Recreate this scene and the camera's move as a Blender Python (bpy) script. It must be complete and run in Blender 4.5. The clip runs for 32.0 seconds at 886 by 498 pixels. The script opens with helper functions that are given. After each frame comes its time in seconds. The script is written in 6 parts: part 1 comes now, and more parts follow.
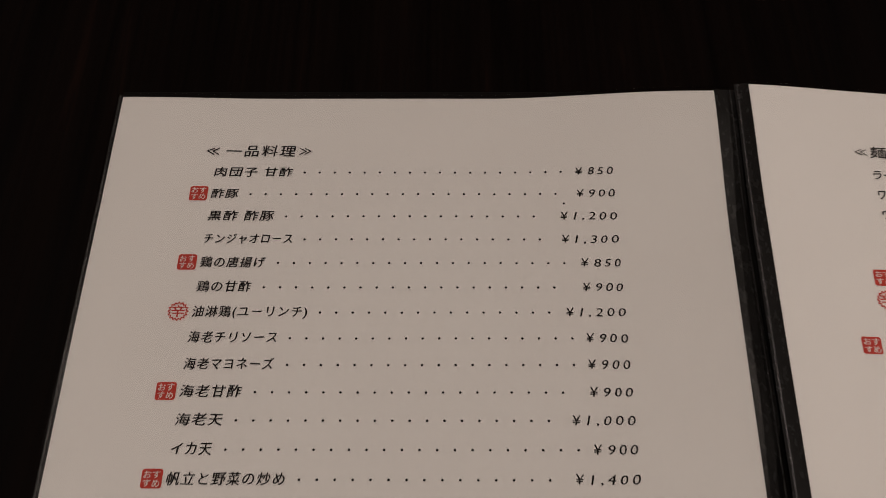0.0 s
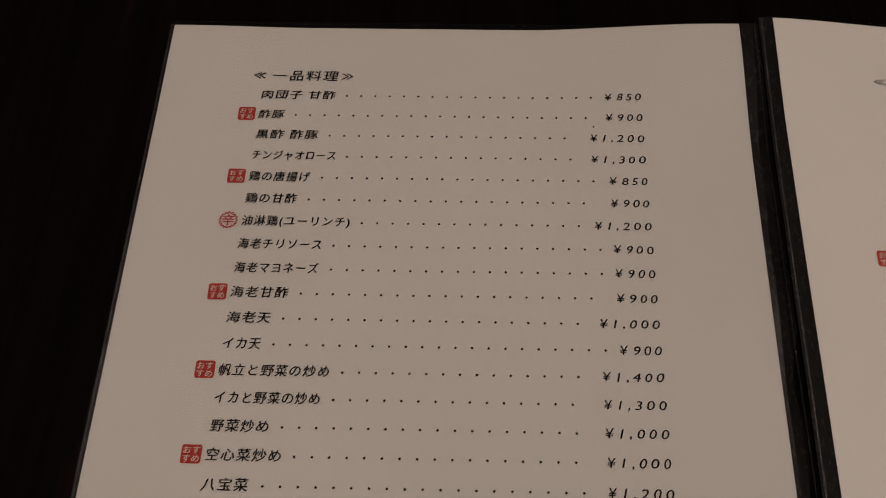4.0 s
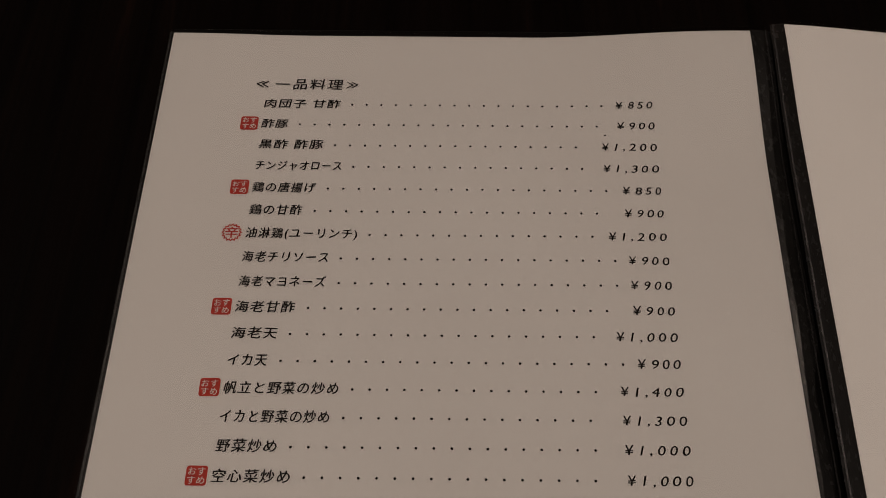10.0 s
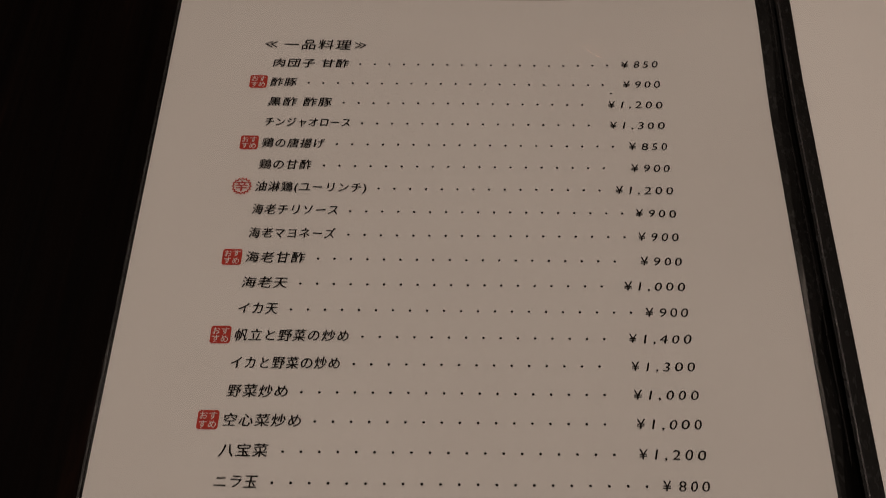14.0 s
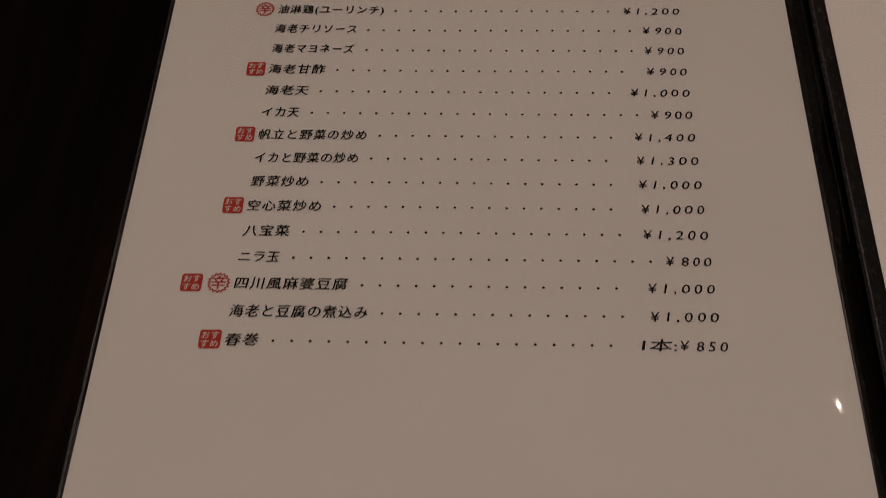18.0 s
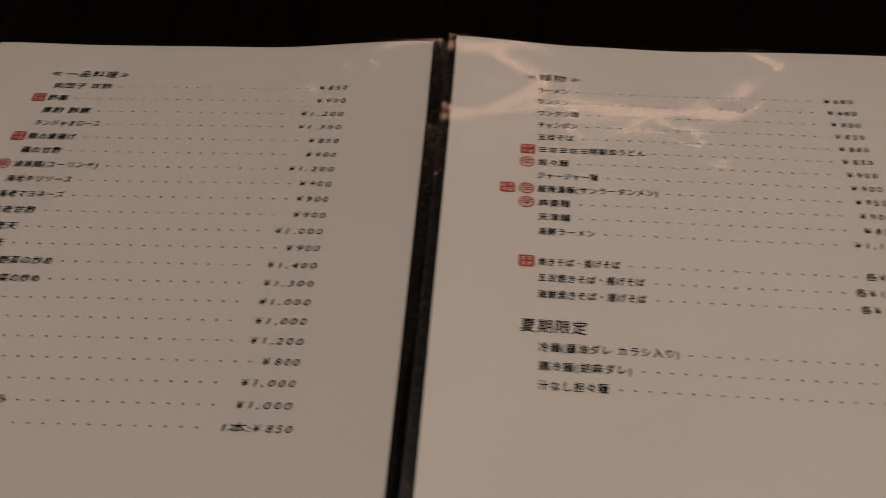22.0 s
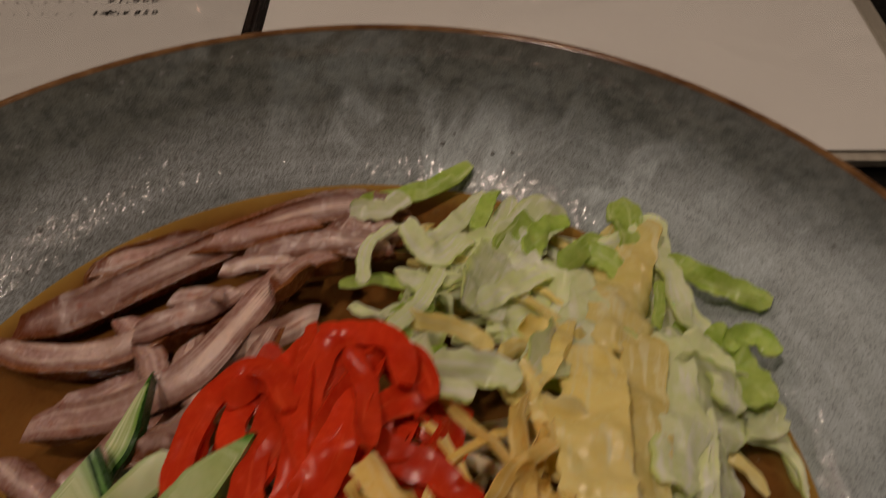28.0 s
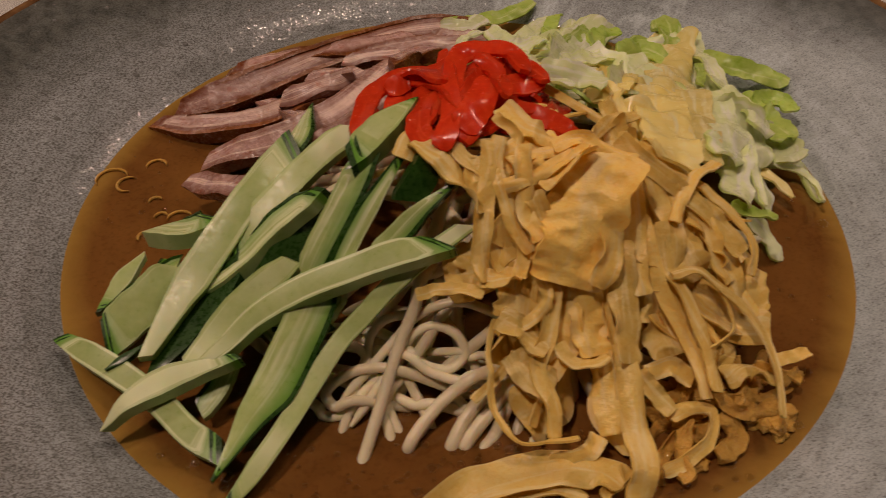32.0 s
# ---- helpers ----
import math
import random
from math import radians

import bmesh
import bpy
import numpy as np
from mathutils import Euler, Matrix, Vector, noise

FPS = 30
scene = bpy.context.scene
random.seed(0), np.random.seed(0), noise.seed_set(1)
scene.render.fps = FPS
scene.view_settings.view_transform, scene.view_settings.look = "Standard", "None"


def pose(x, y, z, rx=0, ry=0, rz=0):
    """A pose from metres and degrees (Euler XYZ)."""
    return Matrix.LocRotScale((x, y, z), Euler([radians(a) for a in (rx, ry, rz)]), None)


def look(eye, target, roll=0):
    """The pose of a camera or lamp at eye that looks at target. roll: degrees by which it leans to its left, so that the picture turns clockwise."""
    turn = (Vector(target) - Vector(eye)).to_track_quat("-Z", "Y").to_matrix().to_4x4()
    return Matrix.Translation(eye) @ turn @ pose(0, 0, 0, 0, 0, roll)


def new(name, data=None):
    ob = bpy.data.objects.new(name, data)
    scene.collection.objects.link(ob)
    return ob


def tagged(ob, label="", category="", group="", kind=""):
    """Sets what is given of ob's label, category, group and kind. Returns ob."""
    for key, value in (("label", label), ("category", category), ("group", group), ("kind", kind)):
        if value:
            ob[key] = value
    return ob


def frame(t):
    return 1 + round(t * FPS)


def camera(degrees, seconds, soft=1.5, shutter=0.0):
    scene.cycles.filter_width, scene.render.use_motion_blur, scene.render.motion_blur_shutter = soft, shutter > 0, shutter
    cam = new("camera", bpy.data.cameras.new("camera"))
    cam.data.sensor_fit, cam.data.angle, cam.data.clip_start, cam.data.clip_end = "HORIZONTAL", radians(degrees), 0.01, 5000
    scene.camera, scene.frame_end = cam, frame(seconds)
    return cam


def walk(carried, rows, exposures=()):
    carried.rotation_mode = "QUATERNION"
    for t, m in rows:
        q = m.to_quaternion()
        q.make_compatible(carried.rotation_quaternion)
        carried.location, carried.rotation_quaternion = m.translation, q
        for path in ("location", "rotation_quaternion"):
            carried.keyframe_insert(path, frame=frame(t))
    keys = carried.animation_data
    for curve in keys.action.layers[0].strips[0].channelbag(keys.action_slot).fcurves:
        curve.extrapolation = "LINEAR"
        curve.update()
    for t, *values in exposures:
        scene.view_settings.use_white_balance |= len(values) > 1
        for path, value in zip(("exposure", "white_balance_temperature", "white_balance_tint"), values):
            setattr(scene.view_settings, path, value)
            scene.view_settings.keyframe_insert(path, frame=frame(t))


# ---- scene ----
# camera and its way (metres; the table's top is z = 0)
cam = camera(53.41, 32.0, soft=0.75, shutter=0.4)
PATH = [
    (0, (0.00034, -0.00586, 0.25481), (-0.00423, 0.46760, -0.62599), -0.43),
    (0.5, (-0.00337, -0.02293, 0.26989), (-0.00144, 0.46139, -0.60500), 0.25),
    (1, (-0.01422, -0.02545, 0.26323), (-0.02446, 0.46105, -0.61039), -0.75),
    (1.5, (-0.01332, -0.02588, 0.26272), (-0.02409, 0.45741, -0.61268), -0.63),
    (2, (-0.01362, -0.03186, 0.25853), (-0.02587, 0.45331, -0.61580), -0.65),
    (2.5, (-0.01509, -0.03479, 0.25664), (-0.03579, 0.43380, -0.62653), -1.45),
    (3, (-0.01301, -0.04288, 0.25910), (-0.03136, 0.42686, -0.62351), -1.12),
    (3.5, (-0.01401, -0.04040, 0.25816), (-0.03354, 0.42467, -0.62689), -1.27),
    (4, (-0.00601, -0.03498, 0.25704), (-0.02765, 0.42803, -0.62904), -1.46),
    (4.5, (-0.00190, -0.02375, 0.26196), (-0.02394, 0.42745, -0.63019), -1.51),
    (6.5, (-0.01912, -0.02398, 0.24921), (-0.02706, 0.45708, -0.62744), -0.07),
    (7, (-0.01326, -0.02548, 0.25023), (-0.02158, 0.45394, -0.62732), -0.18),
    (7.5, (-0.01317, -0.02670, 0.25122), (-0.01914, 0.45096, -0.62730), 0.04),
    (8, (-0.01165, -0.02653, 0.24896), (-0.01834, 0.44905, -0.63069), -0.06),
    (8.5, (-0.01165, -0.02748, 0.24796), (-0.01883, 0.44911, -0.63113), -0.10),
    (9, (-0.01253, -0.02965, 0.24897), (-0.02109, 0.44615, -0.63054), -0.29),
    (9.5, (-0.01306, -0.03060, 0.24947), (-0.02261, 0.44672, -0.62921), -0.39),
    (10, (-0.01401, -0.03146, 0.25029), (-0.01982, 0.44372, -0.62958), -0.03),
    (10.5, (-0.01224, -0.03330, 0.24892), (-0.02265, 0.44370, -0.62992), -0.51),
    (11, (-0.01306, -0.03518, 0.25147), (-0.02279, 0.44182, -0.62738), -0.45),
    (11.5, (-0.01094, -0.03582, 0.25198), (-0.01972, 0.44059, -0.62720), -0.36),
    (12, (-0.01190, -0.03772, 0.25026), (-0.02216, 0.44171, -0.62726), -0.51),
    (12.5, (-0.01178, -0.03899, 0.25056), (-0.02131, 0.44152, -0.62638), -0.45),
    (13, (-0.00861, -0.03983, 0.24960), (-0.01820, 0.44029, -0.62754), -0.42),
    (13.5, (-0.00897, -0.03821, 0.25125), (-0.01597, 0.44071, -0.62658), -0.14),
    (14, (-0.01791, -0.04854, 0.24352), (-0.01903, 0.43648, -0.63098), 0.46),
    (14.5, (-0.01730, -0.05666, 0.23930), (-0.02927, 0.43107, -0.63361), -0.63),
    (16.5, (-0.01211, -0.07334, 0.23821), (-0.03210, 0.42222, -0.63013), -1.40),
    (17, (-0.00806, -0.08100, 0.23667), (-0.03251, 0.41365, -0.63208), -1.85),
    (17.5, (-0.00754, -0.09420, 0.22258), (-0.02796, 0.40198, -0.64540), -1.37),
    (18, (-0.01493, -0.10848, 0.22417), (-0.03969, 0.37885, -0.64869), -1.87),
    (18.5, (-0.01581, -0.12635, 0.23638), (-0.03972, 0.35625, -0.63913), -1.77),
    (19, (-0.02071, -0.13417, 0.26401), (-0.03653, 0.32935, -0.62194), -0.91),
    (19.5, (-0.00642, -0.12940, 0.27595), (-0.02825, 0.37801, -0.58548), -1.27),
    (20, (-0.00879, -0.12854, 0.29299), (-0.03192, 0.43808, -0.53066), -1.11),
    (20.5, (-0.01313, -0.13581, 0.29509), (-0.03806, 0.47142, -0.49904), -1.05),
    (21, (0.00219, -0.13736, 0.28816), (-0.03602, 0.48597, -0.49286), -1.87),
    (21.5, (0.05860, -0.14164, 0.26852), (0.02504, 0.49747, -0.49986), -1.21),
    (22, (0.11326, -0.15592, 0.25844), (0.08259, 0.49787, -0.49762), -0.89),
    (22.5, (0.15935, -0.16708, 0.26123), (0.14403, 0.50340, -0.48054), 0.12),
    (23, (0.18936, -0.17613, 0.26388), (0.18417, 0.50900, -0.46452), 0.64),
    (23.5, (0.20241, -0.17854, 0.25945), (0.21085, 0.51775, -0.45825), 0.96),
    (24, (0.20257, -0.18100, 0.26041), (0.22012, 0.52004, -0.45249), 1.16),
    (24.5, (0.19559, -0.18374, 0.25449), (0.21673, 0.52587, -0.44979), 1.03),
    (26.5, (0.21140, -0.21250, 0.22867), (0.23897, 0.50310, -0.46930), 0.69),
    (27, (0.18908, -0.23457, 0.21903), (0.22721, 0.48865, -0.47054), 1.13),
    (27.2, (0.18178, -0.25373, 0.21690), (0.21137, 0.47308, -0.46931), 0.68),
    (27.5, (0.16654, -0.27751, 0.20387), (0.20126, 0.45031, -0.48102), 0.61),
    (27.8, (0.15786, -0.29440, 0.18243), (0.18166, 0.41814, -0.51880), 0.06),
    (28, (0.15127, -0.30427, 0.17245), (0.17405, 0.39488, -0.54216), 0.06),
    (28.2, (0.14518, -0.31021, 0.17101), (0.17148, 0.37502, -0.55685), 0.01),
    (28.4, (0.13930, -0.31997, 0.16856), (0.15757, 0.36482, -0.55996), -0.61),
    (28.6, (0.13269, -0.33004, 0.16556), (0.15051, 0.35590, -0.56188), -0.75),
    (28.8, (0.13088, -0.33768, 0.15973), (0.15004, 0.33602, -0.57903), -0.37),
    (29, (0.13075, -0.34724, 0.15467), (0.15502, 0.33555, -0.57555), -0.14),
    (29.5, (0.12392, -0.36639, 0.16957), (0.14984, 0.31153, -0.56510), -0.09),
    (30, (0.13150, -0.37149, 0.17400), (0.15721, 0.30310, -0.56374), -0.20),
    (30.5, (0.12944, -0.37552, 0.17089), (0.15768, 0.30671, -0.55971), 0.01),
    (31, (0.13385, -0.37414, 0.16981), (0.16564, 0.32449, -0.54498), 0.20),
    (31.5, (0.13707, -0.36954, 0.16611), (0.16923, 0.33998, -0.53785), -0.09),
    (32, (0.12745, -0.36898, 0.16247), (0.16099, 0.34615, -0.53571), -0.02),
]
EXPOSURES = [  # seconds, stops, kelvin, tint: the phone's own exposure and white balance
    (0.0, 0.5, 6100, 10), (2.2, 0.45, 6150, 10), (3.2, 0.22, 6450, 11), (4.0, 0.17, 6500, 11), (7.0, 0.37, 6250, 11), (8.2, 0.24, 6300, 11), (13.5, 0.1, 6500, 12), (16.5, 0.12, 6600, 13), (18.0, -0.1, 6700, 16), (19.0, 0.1, 6700, 14), (20.0, 0.27, 6500, 12),
    (21.0, 0.75, 6000, 9), (21.5, 0.35, 6300, 10), (22.0, 0.02, 6600, 11), (23.0, -0.08, 6600, 10),
    (24.0, -0.1, 6600, 10), (26.5, -0.45, 7100, 14), (27.3, -0.5, 7200, 15), (27.9, -0.18, 7000, 12), (28.4, 0.26, 7700, 15), (29.0, 0.10, 8000, 19), (30.0, 0.36, 7500, 22), (31.0, 0.44, 7500, 22), (32.0, 0.34, 7600, 22),
]
walk(cam, [(t, look(eye, target, roll)) for t, eye, target, roll in PATH], EXPOSURES)

# ---- light ----
world = bpy.data.worlds.new("world")
scene.world = world
world.use_nodes = True
world.node_tree.nodes["Background"].inputs[0].default_value = (0.9, 0.75, 0.6, 1)
world.node_tree.nodes["Background"].inputs[1].default_value = 0.02

CEILING = 1.72
LAMPS = [  # x, y, watts, diameter of the ceiling lamps
    (-1.30, 0.75, 8.2, 0.16),
    (1.55, 0.85, 8.6, 0.16),
    (-0.38, -0.55, 8.6, 0.14),
    (0.52, 0.00, 4.0, 0.14),
]
WARM = (1.0, 0.82, 0.70)


# ---- materials ----
def mat(name, build):
    m = bpy.data.materials.new(name)
    m.use_nodes = True
    nt = m.node_tree
    build(nt, nt.nodes["Principled BSDF"])
    return m


def node(nt, kind, **values):
    n = nt.nodes.new(kind)
    for key, value in values.items():
        if key in ("operation", "blend_type", "data_type", "feature", "distance", "wave_type", "bands_direction", "interpolation_type"):
            setattr(n, key, value)
        else:
            n.inputs[key.replace("_", " ")].default_value = value
    return n


def coords(nt, scale=(1, 1, 1), rot=(0, 0, 0)):
    tc = nt.nodes.new("ShaderNodeTexCoord")
    mp = nt.nodes.new("ShaderNodeMapping")
    mp.inputs["Scale"].default_value = scale
    mp.inputs["Rotation"].default_value = rot
    nt.links.new(tc.outputs["Object"], mp.inputs[0])
    return mp.outputs[0]


def noise_tex(nt, vec, scale, detail=4.0, rough=0.55, distort=0.0):
    n = nt.nodes.new("ShaderNodeTexNoise")
    n.inputs["Scale"].default_value, n.inputs["Detail"].default_value = scale, detail
    n.inputs["Roughness"].default_value, n.inputs["Distortion"].default_value = rough, distort
    nt.links.new(vec, n.inputs["Vector"])
    return n.outputs["Fac"]


def ramp(nt, fac, *stops):
    r = nt.nodes.new("ShaderNodeValToRGB")
    while len(r.color_ramp.elements) < len(stops):
        r.color_ramp.elements.new(0.5)
    for e, (p, c) in zip(r.color_ramp.elements, stops):
        e.position = p
        e.color = (*c, 1) if len(c) == 3 else c
    nt.links.new(fac, r.inputs[0])
    return r.outputs[0]


def bump(nt, bsdf, height, strength, distance):
    b = nt.nodes.new("ShaderNodeBump")
    b.inputs["Strength"].default_value, b.inputs["Distance"].default_value = strength, distance
    nt.links.new(height, b.inputs["Height"])
    nt.links.new(b.outputs[0], bsdf.inputs["Normal"])
    return b


def mixed(nt, fac, a, b, blend="MIX"):
    m = nt.nodes.new("ShaderNodeMix")
    m.data_type, m.blend_type = "RGBA", blend
    for sock, v in ((m.inputs[0], fac), (m.inputs[6], a), (m.inputs[7], b)):
        if isinstance(v, (int, float)):
            sock.default_value = v
        elif isinstance(v, tuple):
            sock.default_value = (*v, 1)
        else:
            nt.links.new(v, sock)
    return m.outputs[2]


def speckled(name, dark, light, scale, rough, bump_d=0.0, bump_scale=None, spec=0.5, stretch=(1, 1, 1), sub=0.0, coat=0.0):
    """A two-scale blotchy surface."""

    def build(nt, b):
        v = coords(nt, stretch)
        big = noise_tex(nt, v, scale, 5)
        fine = noise_tex(nt, v, scale * 9, 3)
        c = mixed(nt, 0.35, ramp(nt, big, (0.3, dark), (0.7, light)), ramp(nt, fine, (0.3, dark), (0.7, light)))
        nt.links.new(c, b.inputs["Base Color"])
        nt.links.new(ramp(nt, fine, (0.2, (rough * 0.8,) * 3), (0.8, (min(1, rough * 1.25),) * 3)), b.inputs["Roughness"])
        b.inputs["Specular IOR Level"].default_value = spec
        b.inputs["Coat Weight"].default_value = coat
        b.inputs["Coat Roughness"].default_value = 0.08
        if sub:
            b.inputs["Subsurface Weight"].default_value = sub
            b.inputs["Subsurface Radius"].default_value = (0.004, 0.002, 0.001)
            b.inputs["Subsurface Scale"].default_value = 0.6
        if bump_d:
            bump(nt, b, noise_tex(nt, v, bump_scale or scale * 6, 4), 1.0, bump_d)

    return mat(name, build)


def table_build(nt, b):
    v = coords(nt, (26, 1.2, 3))
    grain = noise_tex(nt, v, 3.0, 8, 0.65, 0.6)
    pores = noise_tex(nt, coords(nt, (260, 5, 30)), 2.0, 4)
    c = mixed(nt, 0.4, ramp(nt, grain, (0.40, (0.0008, 0.0005, 0.0004)), (0.60, (0.0034, 0.0018, 0.0013)), (0.76, (0.014, 0.006, 0.0036))),
              ramp(nt, pores, (0.35, (0.0012, 0.0008, 0.0007)), (0.7, (0.004, 0.0022, 0.0016))))
    nt.links.new(c, b.inputs["Base Color"])
    nt.links.new(ramp(nt, grain, (0.3, (0.5,) * 3), (0.7, (0.65,) * 3)), b.inputs["Roughness"])
    b.inputs["Specular IOR Level"].default_value = 0.02
    bump(nt, b, pores, 0.5, 0.0002)


def paper_build(nt, b):
    v = coords(nt)
    fibre = noise_tex(nt, v, 900, 5)
    cloud = noise_tex(nt, v, 14, 3)
    c = mixed(nt, 0.5, ramp(nt, cloud, (0.3, (0.76, 0.745, 0.725)), (0.7, (0.82, 0.81, 0.79))), ramp(nt, fibre, (0.3, (0.74, 0.725, 0.705)), (0.7, (0.83, 0.82, 0.80))))
    nt.links.new(c, b.inputs["Base Color"])
    b.inputs["Roughness"].default_value = 0.7
    bump(nt, b, fibre, 0.3, 0.00005)


def clear_build(nt, b, clarity=0.97):
    """Clear film: lets light through, and mirrors by its gloss."""
    out = nt.nodes["Material Output"]
    see = nt.nodes.new("ShaderNodeBsdfTransparent")
    see.inputs[0].default_value = (clarity, clarity - 0.002, clarity - 0.010, 1)
    gloss = nt.nodes.new("ShaderNodeBsdfGlossy")
    gloss.inputs["Roughness"].default_value = 0.085
    fr = nt.nodes.new("ShaderNodeLayerWeight")
    power = node(nt, "ShaderNodeMath", operation="POWER")
    power.inputs[1].default_value = 4.0
    scaled = node(nt, "ShaderNodeMath", operation="MULTIPLY_ADD")
    scaled.inputs[1].default_value, scaled.inputs[2].default_value = 0.9, 0.025
    nt.links.new(fr.outputs["Facing"], power.inputs[0])
    nt.links.new(power.outputs[0], scaled.inputs[0])
    mx = nt.nodes.new("ShaderNodeMixShader")
    v = coords(nt, (1, 1, 0.2))
    h = noise_tex(nt, v, 24, 1.0, 0.35, 1.2)
    bp = nt.nodes.new("ShaderNodeBump")
    bp.inputs["Strength"].default_value, bp.inputs["Distance"].default_value = 1.0, 0.0008
    nt.links.new(h, bp.inputs["Height"])
    nt.links.new(bp.outputs[0], gloss.inputs["Normal"])
    nt.links.new(bp.outputs[0], fr.inputs["Normal"])
    nt.links.new(scaled.outputs[0], mx.inputs[0])
    nt.links.new(see.outputs[0], mx.inputs[1])
    nt.links.new(gloss.outputs[0], mx.inputs[2])
    nt.links.new(mx.outputs[0], out.inputs["Surface"])
    nt.nodes.remove(b)


def ink(name, dark, light, rough=0.6):
    def build(nt, b):
        c = ramp(nt, noise_tex(nt, coords(nt), 700, 3), (0.3, dark), (0.75, light))
        nt.links.new(c, b.inputs["Base Color"])
        b.inputs["Roughness"].default_value = rough
        b.inputs["Specular IOR Level"].default_value = 0.1

    return mat(name, build)


TABLE = mat("dark_wood", table_build)
PAPER = mat("white_paper", paper_build)
CLEAR = mat("clear_film", clear_build)
# less clear copy of the film, to dim the left page's brightness
CLEAR_WORN = mat("dim_clear_film", lambda nt, b: clear_build(nt, b, 0.925))
INK = ink("black_ink", (0.006, 0.005, 0.005), (0.018, 0.016, 0.015))
GREY_INK = ink("grey_ink", (0.10, 0.095, 0.09), (0.2, 0.19, 0.18))
RED_INK = ink("red_ink", (0.42, 0.035, 0.025), (0.55, 0.07, 0.05))
WHITE_INK = ink("white_print", (0.72, 0.70, 0.68), (0.82, 0.80, 0.78))
BLUE_INK = ink("blue_print", (0.0005, 0.054, 0.21), (0.001, 0.070, 0.26))
NAVY_INK = ink("navy_print", (0.012, 0.014, 0.06), (0.02, 0.025, 0.09))
COVER = speckled("black_leatherette", (0.002, 0.0018, 0.0016), (0.005, 0.0045, 0.004), 60, 0.55, 0.0002, 900, spec=0.05)
PLASTER = speckled("dark_plaster", (0.020, 0.016, 0.013), (0.036, 0.029, 0.023), 6, 0.85, 0.001, 60)
DARK_FLOOR = speckled("dark_floor", (0.03, 0.022, 0.016), (0.06, 0.045, 0.03), 8, 0.5, 0.0005, 90)
METAL = speckled("white_enamel", (0.6, 0.58, 0.55), (0.7, 0.68, 0.65), 30, 0.4)


# ---- building helpers ----
def root(name, loc, label, category, group="", kind=""):
    ob = new(name)
    ob.location = loc
    ob.empty_display_size = 0.02
    return tagged(ob, label, category, group, kind)


def part(name, bm, material, parent, label="", smooth=False):
    """A bmesh in world coordinates as one mesh object under a thing or a part."""
    me = bpy.data.meshes.new(name)
    bm.to_mesh(me)
    bm.free()
    if smooth:
        me.polygons.foreach_set("use_smooth", [True] * len(me.polygons))
    me.materials.append(material)
    ob = new(name, me)
    if parent:
        ob.parent = parent
        if parent.type == "EMPTY":
            ob.matrix_parent_inverse = Matrix.Translation(-Vector(parent.location))
    return tagged(ob, label)


def raw(name, verts, faces, material, parent, label="", smooth=True, across=None):
    me = bpy.data.meshes.new(name)
    me.from_pydata([tuple(v) for v in verts], [], faces)
    if smooth:
        me.polygons.foreach_set("use_smooth", [True] * len(me.polygons))
        me.set_sharp_from_angle(angle=radians(48))
    if across:
        for i, attr in enumerate(("across", "along")):
            me.attributes.new(attr, "FLOAT", "POINT").data.foreach_set("value", [a[i] for a in across])
    me.update()
    me.materials.append(material)
    ob = new(name, me)
    if parent:
        ob.parent = parent
        if parent.type == "EMPTY":
            ob.matrix_parent_inverse = Matrix.Translation(-Vector(parent.location))
    return tagged(ob, label)


def box(x0, x1, y0, y1, z0, z1, bevel=0.0, segments=2):
    bm = bmesh.new()
    bmesh.ops.create_cube(bm, size=1)
    for v in bm.verts:
        v.co = Vector(((x0 + x1) / 2 + v.co.x * (x1 - x0), (y0 + y1) / 2 + v.co.y * (y1 - y0), (z0 + z1) / 2 + v.co.z * (z1 - z0)))
    if bevel:
        bmesh.ops.bevel(bm, geom=bm.edges[:], offset=bevel, segments=segments, affect="EDGES", profile=0.5)
    return bm


def sheet(name, to_world, w, h, nx, ny, thick, material, parent, label="", zfun=None):
    """A thin curved sheet, w by h, from its top left corner; zfun gives its height at local (u, v)."""
    verts, faces = [], []
    for side in (0, 1):
        for j in range(ny + 1):
            for i in range(nx + 1):
                u, v = w * i / nx, -h * j / ny
                p = to_world(u, v)
                verts.append((p.x, p.y, zfun(u, v) - side * thick))
    n = (nx + 1) * (ny + 1)
    at = lambda i, j, s: s * n + j * (nx + 1) + i  # noqa: E731
    for j in range(ny):
        for i in range(nx):
            faces.append((at(i, j, 0), at(i, j + 1, 0), at(i + 1, j + 1, 0), at(i + 1, j, 0)))
            faces.append((at(i, j, 1), at(i + 1, j, 1), at(i + 1, j + 1, 1), at(i, j + 1, 1)))
    for i in range(nx):
        faces.append((at(i, 0, 0), at(i + 1, 0, 0), at(i + 1, 0, 1), at(i, 0, 1)))
        faces.append((at(i, ny, 0), at(i, ny, 1), at(i + 1, ny, 1), at(i + 1, ny, 0)))
    for j in range(ny):
        faces.append((at(0, j, 0), at(0, j, 1), at(0, j + 1, 1), at(0, j + 1, 0)))
        faces.append((at(nx, j, 0), at(nx, j + 1, 0), at(nx, j + 1, 1), at(nx, j, 1)))
    return raw(name, verts, faces, material, parent, label)


